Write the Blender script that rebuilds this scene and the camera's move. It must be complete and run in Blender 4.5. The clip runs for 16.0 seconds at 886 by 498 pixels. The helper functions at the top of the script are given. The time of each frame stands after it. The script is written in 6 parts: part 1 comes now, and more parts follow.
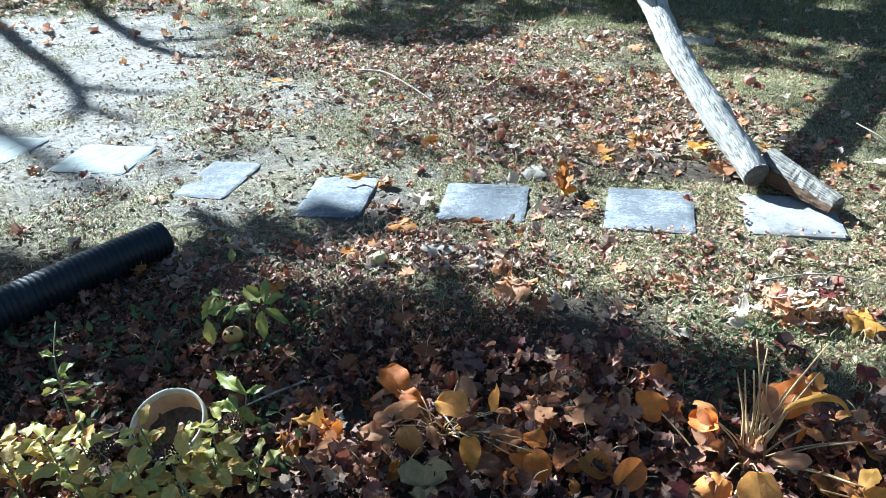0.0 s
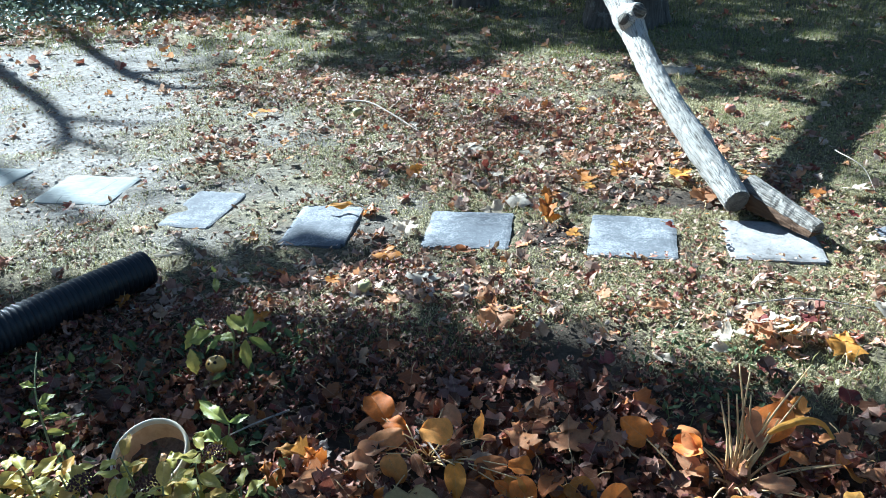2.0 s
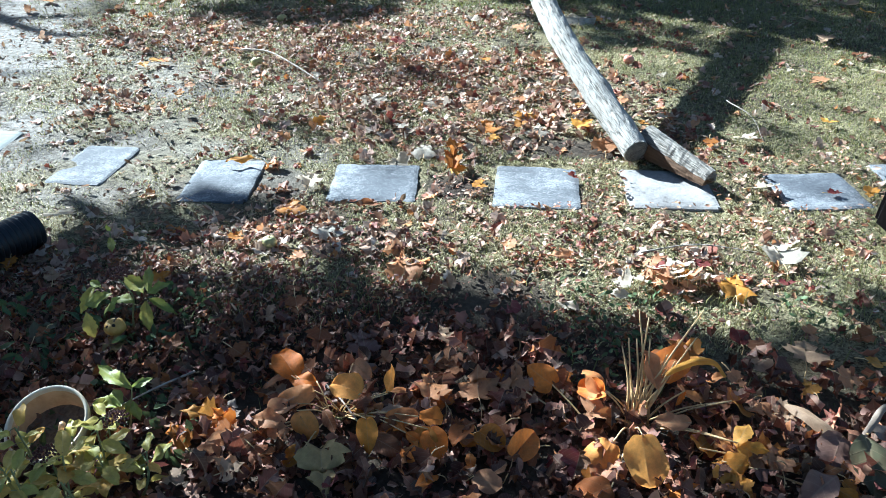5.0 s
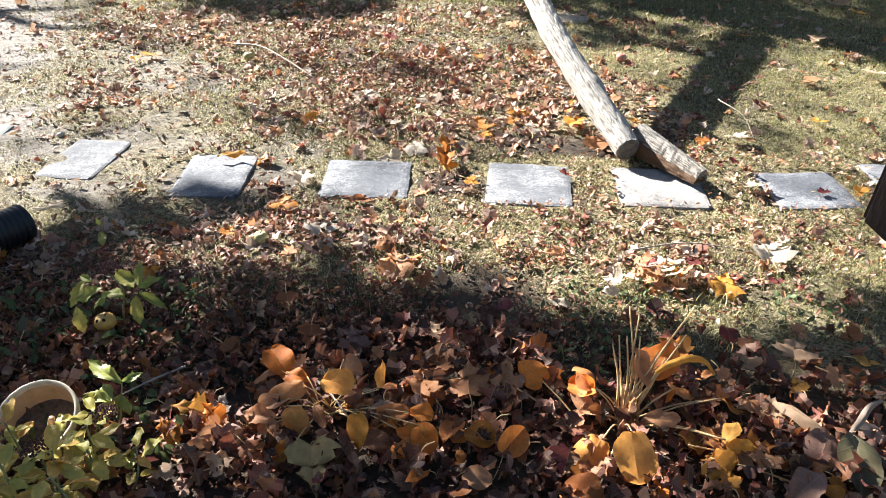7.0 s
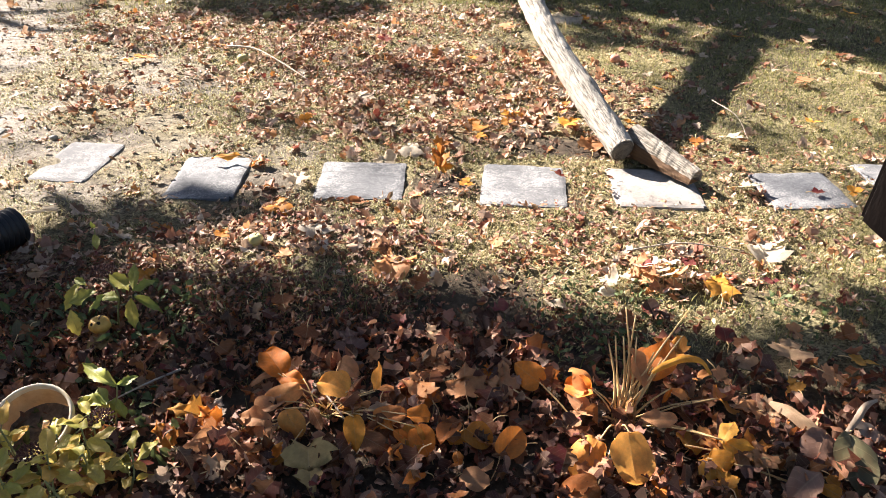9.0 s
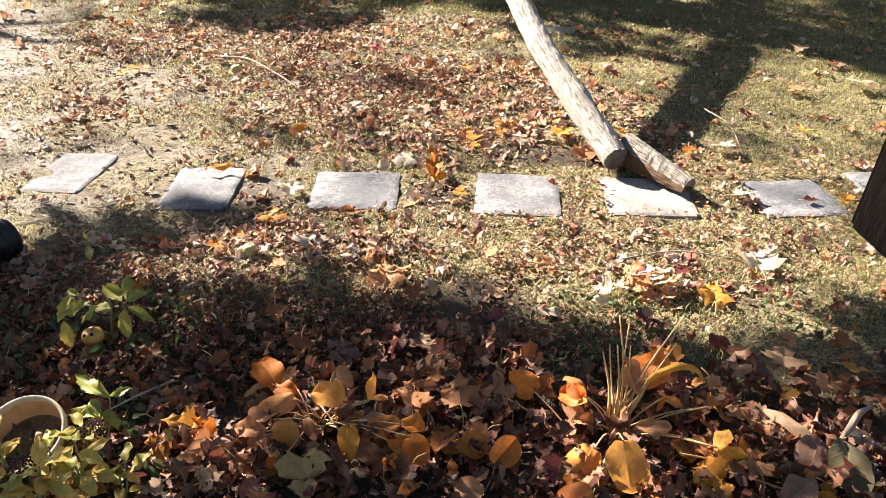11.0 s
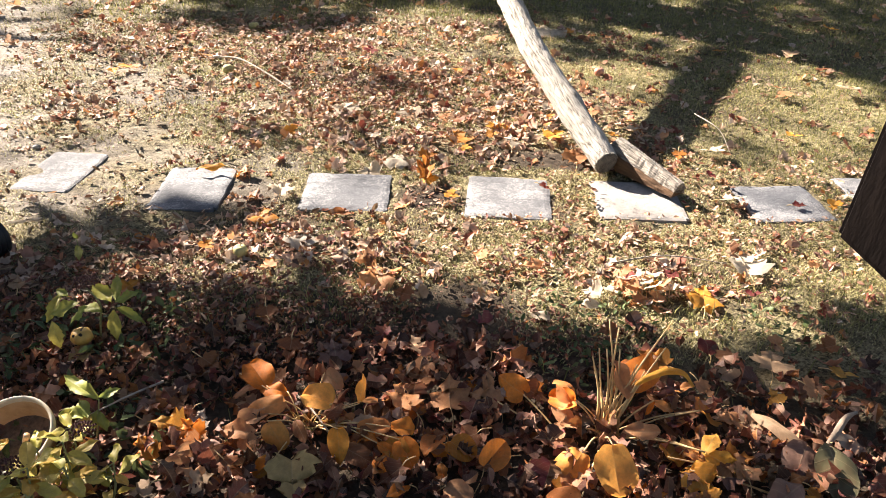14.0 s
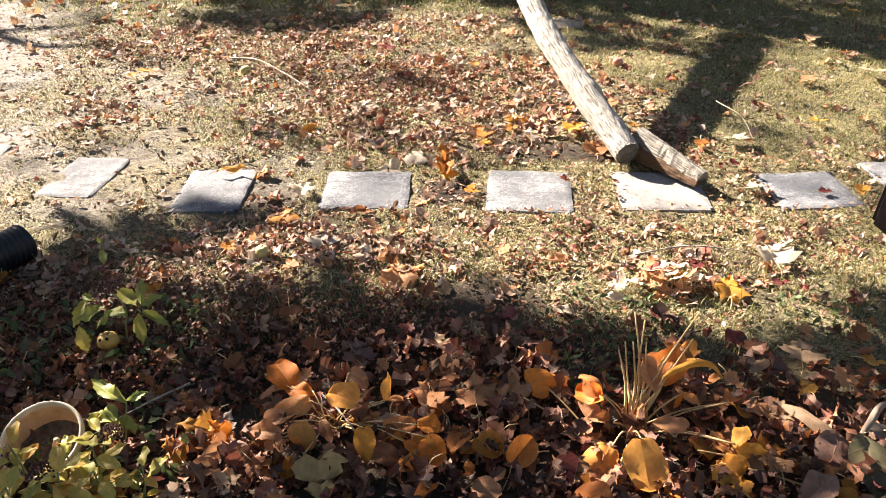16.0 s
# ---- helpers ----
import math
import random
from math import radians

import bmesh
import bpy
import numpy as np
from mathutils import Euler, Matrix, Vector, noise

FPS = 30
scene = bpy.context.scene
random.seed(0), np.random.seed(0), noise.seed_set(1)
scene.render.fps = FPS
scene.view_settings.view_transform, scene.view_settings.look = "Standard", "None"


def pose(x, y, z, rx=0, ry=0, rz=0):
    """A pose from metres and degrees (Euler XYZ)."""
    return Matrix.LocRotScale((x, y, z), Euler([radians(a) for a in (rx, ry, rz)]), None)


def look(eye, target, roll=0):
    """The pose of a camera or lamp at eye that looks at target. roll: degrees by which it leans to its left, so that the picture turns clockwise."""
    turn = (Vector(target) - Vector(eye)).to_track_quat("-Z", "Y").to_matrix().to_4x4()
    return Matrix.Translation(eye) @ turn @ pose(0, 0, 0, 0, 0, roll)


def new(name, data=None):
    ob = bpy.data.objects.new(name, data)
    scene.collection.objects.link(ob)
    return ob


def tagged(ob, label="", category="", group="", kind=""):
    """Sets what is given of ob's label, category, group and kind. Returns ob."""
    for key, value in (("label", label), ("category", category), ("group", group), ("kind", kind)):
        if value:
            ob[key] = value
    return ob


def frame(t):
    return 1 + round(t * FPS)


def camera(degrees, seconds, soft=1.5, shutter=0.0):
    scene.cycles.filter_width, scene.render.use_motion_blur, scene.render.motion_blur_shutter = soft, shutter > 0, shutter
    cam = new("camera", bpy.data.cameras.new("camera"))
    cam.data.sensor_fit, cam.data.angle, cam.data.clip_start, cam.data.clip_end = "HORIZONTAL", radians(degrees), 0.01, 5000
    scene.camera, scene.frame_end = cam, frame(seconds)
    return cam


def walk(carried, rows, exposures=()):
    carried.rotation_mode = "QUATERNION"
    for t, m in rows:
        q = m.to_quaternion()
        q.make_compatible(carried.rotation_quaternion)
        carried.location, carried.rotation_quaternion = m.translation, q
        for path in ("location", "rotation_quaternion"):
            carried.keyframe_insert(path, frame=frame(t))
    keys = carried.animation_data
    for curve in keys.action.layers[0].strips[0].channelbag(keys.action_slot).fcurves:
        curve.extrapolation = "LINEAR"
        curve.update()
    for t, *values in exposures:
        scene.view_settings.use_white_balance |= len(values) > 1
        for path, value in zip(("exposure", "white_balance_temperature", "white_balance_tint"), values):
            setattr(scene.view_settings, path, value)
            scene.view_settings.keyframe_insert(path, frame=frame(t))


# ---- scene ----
cam = camera(58.1, 16.0, soft=0.5)
PATH = [
    (0, (0.031, -0.013, 1.192), (0.009, 1.737, 0.225), -2.6),
    (0.5, (0.031, -0.014, 1.19), (-0.002, 1.754, 0.256), -3.2),
    (1, (0.031, -0.016, 1.191), (0.005, 1.758, 0.267), -3.5),
    (1.5, (0.031, -0.018, 1.192), (0.016, 1.762, 0.279), -2.9),
    (2, (0.039, -0.022, 1.19), (0.052, 1.762, 0.287), -2.5),
    (2.5, (0.036, -0.02, 1.195), (0.066, 1.756, 0.276), -3.3),
    (3, (0.039, -0.014, 1.191), (0.171, 1.734, 0.228), -1.1),
    (3.5, (0.032, -0.014, 1.193), (0.22, 1.704, 0.187), -0.3),
    (4, (0.041, -0.014, 1.188), (0.224, 1.701, 0.175), -1.2),
    (4.5, (0.037, -0.012, 1.191), (0.263, 1.697, 0.178), -0.5),
    (7, (0.037, -0.014, 1.192), (0.297, 1.685, 0.17), 0.7),
    (7.5, (0.033, -0.017, 1.193), (0.309, 1.681, 0.173), 1.1),
    (8, (0.036, -0.016, 1.195), (0.312, 1.684, 0.178), 1.0),
    (8.5, (0.035, -0.015, 1.194), (0.31, 1.687, 0.18), 0.6),
    (9, (0.033, -0.012, 1.19), (0.308, 1.687, 0.172), 0.7),
    (11.5, (0.036, -0.015, 1.19), (0.329, 1.695, 0.195), 0.7),
    (12, (0.036, -0.017, 1.195), (0.334, 1.69, 0.197), 0.9),
    (12.5, (0.034, -0.018, 1.194), (0.339, 1.687, 0.194), 1.1),
    (13, (0.035, -0.018, 1.196), (0.337, 1.687, 0.196), 1.0),
    (13.5, (0.032, -0.019, 1.198), (0.341, 1.686, 0.199), 1.3),
    (14, (0.033, -0.014, 1.196), (0.347, 1.692, 0.201), 1.5),
    (14.5, (0.035, -0.018, 1.196), (0.332, 1.691, 0.2), 1.2),
    (15, (0.034, -0.018, 1.194), (0.341, 1.687, 0.195), 1.5),
    (15.5, (0.034, -0.017, 1.194), (0.344, 1.683, 0.187), 1.5),
    (16, (0.034, -0.004, 1.193), (0.294, 1.705, 0.187), -0.8),
]
EXPOSURES = [(0.0, 2.33, 4850, -1), (0.5, 2.20, 4850, -1), (4.5, 2.22, 4850, -1), (7.0, 2.44, 6050, 11.5), (7.5, 2.44, 6350, 14), (9.0, 2.47, 6720, 16), (12.5, 2.48, 7000, 17), (16.0, 2.49, 7000, 17)]
walk(cam, [(t, look(eye, target, roll)) for t, eye, target, roll in PATH], EXPOSURES)

# ---- world, sun ----
SUN_EL, SUN_X, SUN_Y = 30.0, -0.60, 0.80          # towards the sun: ahead and to the left
COT = 1.0 / math.tan(radians(SUN_EL))
world = bpy.data.worlds.new("world")
scene.world = world
world.use_nodes = True
wn = world.node_tree.nodes
sky = wn.new("ShaderNodeTexSky")
sky.sky_type, sky.sun_disc = "NISHITA", False
sky.sun_elevation, sky.sun_rotation = radians(SUN_EL), math.atan2(SUN_X, SUN_Y)
world.node_tree.links.new(sky.outputs[0], wn["Background"].inputs[0])
wn["Background"].inputs[1].default_value = 0.025
lamp = bpy.data.lights.new("sun", "SUN")
lamp.energy, lamp.angle, lamp.color = 5.0, radians(0.55), (1.0, 0.95, 0.86)
sun = new("sun", lamp)
sun.matrix_world = look((SUN_X * COT * 20, SUN_Y * COT * 20, 20), (0, 0, 0))

# ---- mesh helpers ----
rng = np.random.default_rng(7)


def value_noise(x, y, seed):
    """Smooth noise on a unit lattice, about -0.7 to 0.7, for numbers or arrays."""
    x, y = np.asarray(x, dtype=float), np.asarray(y, dtype=float)
    xi, yi = np.floor(x), np.floor(y)
    fx, fy = x - xi, y - yi
    u, v = fx * fx * fx * (fx * (fx * 6 - 15) + 10), fy * fy * fy * (fy * (fy * 6 - 15) + 10)
    xi, yi = xi.astype(np.int64), yi.astype(np.int64)

    def corner(a, b):
        h = (a * 374761393 + b * 668265263 + int(seed * 977) * 362437) & 0xFFFFFFFF
        h = ((h ^ (h >> 13)) * 1274126177) & 0xFFFFFFFF
        return ((h ^ (h >> 16)) & 0xFFFF) / 32767.5 - 1

    a, b, c, d = corner(xi, yi), corner(xi + 1, yi), corner(xi, yi + 1), corner(xi + 1, yi + 1)
    return 0.72 * (a + (b - a) * u + (c - a) * v + (a - b - c + d) * u * v)


def fbm(x, y, s, seed=0.0):
    """Two octaves of noise, about -1 to 1."""
    return (value_noise(x * s, y * s, seed) + 0.5 * value_noise(x * s * 2.3 + 0.37, y * s * 2.3 + 0.71, seed + 9.1)) / 1.1


def clip01(v):
    return np.clip(v, 0.0, 1.0)


def most(*v):
    """The greatest of several numbers or arrays."""
    out = v[0]
    for q in v[1:]:
        out = np.maximum(out, q)
    return out


def add_mesh(name, verts, faces, mat=None, smooth=True, lf=None):
    me = bpy.data.meshes.new(name)
    if hasattr(faces, "tolist"):
        n, k = faces.shape
        me.vertices.add(len(verts))
        me.vertices.foreach_set("co", np.asarray(verts, dtype=np.float32).ravel())
        me.loops.add(n * k)
        me.loops.foreach_set("vertex_index", faces.astype(np.int32).ravel())
        me.polygons.add(n)
        me.polygons.foreach_set("loop_start", np.arange(0, n * k, k, dtype=np.int32))
        me.update(calc_edges=True)
    else:
        me.from_pydata([tuple(v) for v in verts], [], [tuple(f) for f in faces])
    if smooth:
        me.polygons.foreach_set("use_smooth", [True] * len(me.polygons))
    if mat:
        me.materials.append(mat)
    if lf is not None:
        a = me.attributes.new("lf", "FLOAT_VECTOR", "POINT")
        a.data.foreach_set("vector", np.asarray(lf, dtype=np.float32).ravel())
    me.update()
    return me


def thing(name, label, category, m, group="", kind=""):
    """An empty that holds the parts of one thing."""
    ob = new(name)
    ob.matrix_world = m
    ob.empty_display_size = 0.05
    return tagged(ob, label, category, group, kind)


def part(name, me, parent, label="", m=None):
    ob = new(name, me)
    ob.parent = parent
    if m is not None:
        ob.matrix_basis = m
    return tagged(ob, label)


def bm_mesh(name, bm, mat, smooth=False):
    me = bpy.data.meshes.new(name)
    bm.to_mesh(me)
    bm.free()
    if smooth:
        me.polygons.foreach_set("use_smooth", [True] * len(me.polygons))
    me.materials.append(mat)
    return me


def tube_arrays(pts, radii, seg=8, cap=True, bump=None):
    """A tapered tube along a line of points, with parallel-carried rings. bump(i_along, angle, arc) gives a factor on the radius."""
    pts = [Vector(p) for p in pts]
    verts, faces, lf = [], [], []
    t0 = (pts[1] - pts[0]).normalized()
    u = t0.orthogonal().normalized()
    arc = 0.0
    for i, p in enumerate(pts):
        t = (pts[min(i + 1, len(pts) - 1)] - pts[max(i - 1, 0)]).normalized()
        u = (u - t * u.dot(t)).normalized()
        w = t.cross(u)
        if i:
            arc += (p - pts[i - 1]).length
        for k in range(seg):
            a = 2 * math.pi * k / seg
            r = radii[i] * (bump(arc, a) if bump else 1.0)
            verts.append(p + (u * math.cos(a) + w * math.sin(a)) * r)
            lf.append((math.cos(a) * radii[i], math.sin(a) * radii[i], arc))
    n = len(pts)
    for i in range(n - 1):
        for k in range(seg):
            a, b = i * seg + k, i * seg + (k + 1) % seg
            faces.append((a, b, b + seg, a + seg))
    if cap:
        faces.append(tuple(range(seg - 1, -1, -1)))
        faces.append(tuple(range((n - 1) * seg, n * seg)))
    return verts, faces, lf


def smooth_line(pts, n):
    """n points on a Catmull-Rom curve through pts."""
    p = [Vector(q) for q in pts]
    p = [p[0] * 2 - p[1]] + p + [p[-1] * 2 - p[-2]]
    out = []
    for i in range(n):
        s = i / (n - 1) * (len(p) - 3)
        k = min(int(s), len(p) - 4)
        f = s - k
        a, b, c, d = p[k:k + 4]
        out.append(0.5 * ((2 * b) + (c - a) * f + (2 * a - 5 * b + 4 * c - d) * f * f + (3 * b - a - 3 * c + d) * f ** 3))
    return out


def stem_mesh(name, pts, r0, r1, mat, n=10, seg=6):
    line = smooth_line(pts, n)
    v, f, lf = tube_arrays(line, [r0 + (r1 - r0) * i / (n - 1) for i in range(n)], seg)
    return add_mesh(name, v, f, mat, lf=lf)


def rot_arrays(yaw, rx, ry):
    """Rotation matrices (n,3,3): tilt about x and y, then yaw about z."""
    cz, sz, cx, sx, cy, sy = np.cos(yaw), np.sin(yaw), np.cos(rx), np.sin(rx), np.cos(ry), np.sin(ry)
    n = len(yaw)
    Rz, Rx, Ry = np.zeros((n, 3, 3)), np.zeros((n, 3, 3)), np.zeros((n, 3, 3))
    Rz[:, 0, 0], Rz[:, 0, 1], Rz[:, 1, 0], Rz[:, 1, 1], Rz[:, 2, 2] = cz, -sz, sz, cz, 1
    Rx[:, 0, 0], Rx[:, 1, 1], Rx[:, 1, 2], Rx[:, 2, 1], Rx[:, 2, 2] = 1, cx, -sx, sx, cx
    Ry[:, 0, 0], Ry[:, 0, 2], Ry[:, 1, 1], Ry[:, 2, 0], Ry[:, 2, 2] = cy, sy, 1, -sy, cy
    return Rz @ Rx @ Ry


# ---- node materials ----
class Mat:
    """A small builder for node materials."""

    def __init__(self, name, rough=0.8, metal=0.0, spec=0.4):
        self.m = bpy.data.materials.new(name)
        self.m.use_nodes = True
        self.t = self.m.node_tree
        self.b = self.t.nodes["Principled BSDF"]
        self.b.inputs["Roughness"].default_value = rough
        self.b.inputs["Metallic"].default_value = metal
        self.b.inputs["Specular IOR Level"].default_value = spec

    def node(self, kind, **inputs):
        n = self.t.nodes.new(kind)
        for k, v in inputs.items():
            self.put(n.inputs[k.replace("_", " ")], v)
        return n

    def put(self, socket, v):
        if hasattr(v, "is_output"):
            self.t.links.new(v, socket)
        else:
            socket.default_value = v

    def coords(self, kind="Object", scale=(1, 1, 1)):
        c = self.t.nodes.new("ShaderNodeTexCoord").outputs[kind]
        mp = self.node("ShaderNodeMapping", Vector=c, Scale=scale)
        return mp.outputs[0]

    def attr(self, name="lf", scale=(1, 1, 1)):
        a = self.t.nodes.new("ShaderNodeAttribute")
        a.attribute_name = name
        return self.node("ShaderNodeMapping", Vector=a.outputs["Vector"], Scale=scale).outputs[0]

    def noise(self, vec, scale, detail=4, rough=0.6):
        return self.node("ShaderNodeTexNoise", Vector=vec, Scale=scale, Detail=detail, Roughness=rough).outputs["Fac"]

    def ramp(self, fac, stops, mode="LINEAR"):
        r = self.t.nodes.new("ShaderNodeValToRGB")
        r.color_ramp.interpolation = mode
        e = r.color_ramp.elements
        while len(e) < len(stops):
            e.new(0.5)
        for k, (p, c) in enumerate(stops):
            e[k].position = p
            e[k].color = (c, c, c, 1) if isinstance(c, (int, float)) else (*c, 1)
        self.put(r.inputs[0], fac)
        return r.outputs[0]

    def mix(self, fac, a, b, mode="MIX"):
        n = self.t.nodes.new("ShaderNodeMix")
        n.data_type, n.blend_type = "RGBA", mode
        self.put(n.inputs[0], fac)
        self.put(n.inputs[6], a if hasattr(a, "is_output") else (*a, 1))
        self.put(n.inputs[7], b if hasattr(b, "is_output") else (*b, 1))
        return n.outputs[2]

    def math(self, op, a, b=0.0, c=0.0):
        n = self.t.nodes.new("ShaderNodeMath")
        n.operation = op
        self.put(n.inputs[0], a), self.put(n.inputs[1], b), self.put(n.inputs[2], c)
        return n.outputs[0]

    def color(self, c):
        self.put(self.b.inputs["Base Color"], c if hasattr(c, "is_output") else (*c, 1))
        return self

    def rough(self, r):
        self.put(self.b.inputs["Roughness"], r)
        return self

    def bump(self, h, strength=0.4, dist=0.004):
        n = self.node("ShaderNodeBump", Strength=strength, Distance=dist, Height=h)
        self.t.links.new(n.outputs[0], self.b.inputs["Normal"])
        return self

    def translucent(self, col, amount):
        tr = self.node("ShaderNodeBsdfTranslucent", Color=col)
        mx = self.node("ShaderNodeMixShader", Fac=amount)
        self.t.links.new(self.b.outputs[0], mx.inputs[1])
        self.t.links.new(tr.outputs[0], mx.inputs[2])
        self.t.links.new(mx.outputs[0], self.t.nodes["Material Output"].inputs[0])
        return self

    def own(self, kind="Object"):
        """Coordinates moved by the object's random number, so that alike things differ."""
        c = self.t.nodes.new("ShaderNodeTexCoord").outputs[kind]
        o = self.t.nodes.new("ShaderNodeObjectInfo").outputs["Random"]
        k = self.t.nodes.new("ShaderNodeCombineXYZ")
        for i, f in enumerate((37.0, 71.0, 13.0)):
            self.put(k.inputs[i], self.math("MULTIPLY", o, f))
        a = self.t.nodes.new("ShaderNodeVectorMath")
        self.put(a.inputs[0], c), self.put(a.inputs[1], k.outputs[0])
        return a.outputs[0]

    def spread(self, vec, scale):
        return self.node("ShaderNodeMapping", Vector=vec, Scale=scale).outputs[0]

    def island(self):
        return self.t.nodes.new("ShaderNodeNewGeometry").outputs["Random Per Island"]

    def objrand(self):
        return self.t.nodes.new("ShaderNodeObjectInfo").outputs["Random"]


def leaf_mat(name, stops, per="island", veins=0.28, trans=0.32, rough=0.62, vein_col=(0.55, 0.42, 0.24)):
    """A dry leaf: hue from the piece's random number, blotches, a pale midrib and side veins."""
    m = Mat(name, rough, spec=0.25)
    rnd = m.island() if per == "island" else m.objrand()
    base = m.ramp(rnd, stops, "LINEAR")
    pos = m.coords("Object")
    blot = m.noise(pos, 45, 5, 0.65)
    dark = m.mix(m.ramp(blot, [(0.38, 0.0), (0.68, 1.0)]), base, m.mix(0.42, base, (0.12, 0.06, 0.03)))
    lf = m.attr()
    sep = m.node("ShaderNodeSeparateXYZ", Vector=lf)
    ax = m.math("ABSOLUTE", sep.outputs[0])
    mid = m.ramp(ax, [(0.0, 1.0), (0.022, 0.0)])
    slant = m.math("SUBTRACT", sep.outputs[1], m.math("MULTIPLY", ax, 0.9))
    tri = m.math("ABSOLUTE", m.math("SUBTRACT", m.math("FRACT", m.math("MULTIPLY", slant, 6.5)), 0.5))
    side = m.ramp(tri, [(0.0, 0.7), (0.06, 0.0)])
    v = m.math("MULTIPLY", m.math("MAXIMUM", mid, side), veins)
    col = m.mix(v, dark, vein_col)
    m.color(col)
    m.bump(m.math("ADD", m.math("MULTIPLY", blot, 0.7), v), 0.5, 0.003)
    return m.translucent(col, trans).m


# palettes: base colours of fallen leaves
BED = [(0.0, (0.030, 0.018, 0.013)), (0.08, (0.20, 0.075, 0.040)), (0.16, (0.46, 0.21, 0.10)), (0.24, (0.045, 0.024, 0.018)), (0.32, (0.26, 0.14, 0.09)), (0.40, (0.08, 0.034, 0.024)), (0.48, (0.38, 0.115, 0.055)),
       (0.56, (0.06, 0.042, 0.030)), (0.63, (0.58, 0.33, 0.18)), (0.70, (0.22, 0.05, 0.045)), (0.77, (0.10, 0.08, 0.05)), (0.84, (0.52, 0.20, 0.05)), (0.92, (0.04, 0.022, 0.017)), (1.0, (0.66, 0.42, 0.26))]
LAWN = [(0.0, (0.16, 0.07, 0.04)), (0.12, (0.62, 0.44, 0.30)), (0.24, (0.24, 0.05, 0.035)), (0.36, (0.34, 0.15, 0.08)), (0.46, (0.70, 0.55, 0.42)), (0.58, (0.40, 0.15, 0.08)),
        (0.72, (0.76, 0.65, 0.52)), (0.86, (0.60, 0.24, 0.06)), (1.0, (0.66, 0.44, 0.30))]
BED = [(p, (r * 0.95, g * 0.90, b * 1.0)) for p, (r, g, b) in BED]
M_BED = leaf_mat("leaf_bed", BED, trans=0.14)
DEBRIS = leaf_mat("dark_debris", [(0.0, (0.05, 0.035, 0.025)), (0.4, (0.16, 0.11, 0.075)), (0.7, (0.30, 0.22, 0.16)), (1.0, (0.48, 0.40, 0.32))], veins=0.0)
M_LAWN = leaf_mat("leaf_lawn", LAWN, trans=0.22)
CRUMB = leaf_mat("leaf_crumbs", [(0.0, (0.05, 0.028, 0.018)), (0.2, (0.36, 0.22, 0.13)), (0.4, (0.12, 0.05, 0.032)), (0.6, (0.66, 0.52, 0.36)), (0.8, (0.07, 0.04, 0.025)), (1.0, (0.42, 0.28, 0.15))], veins=0.1)
SINGLE = 0.42
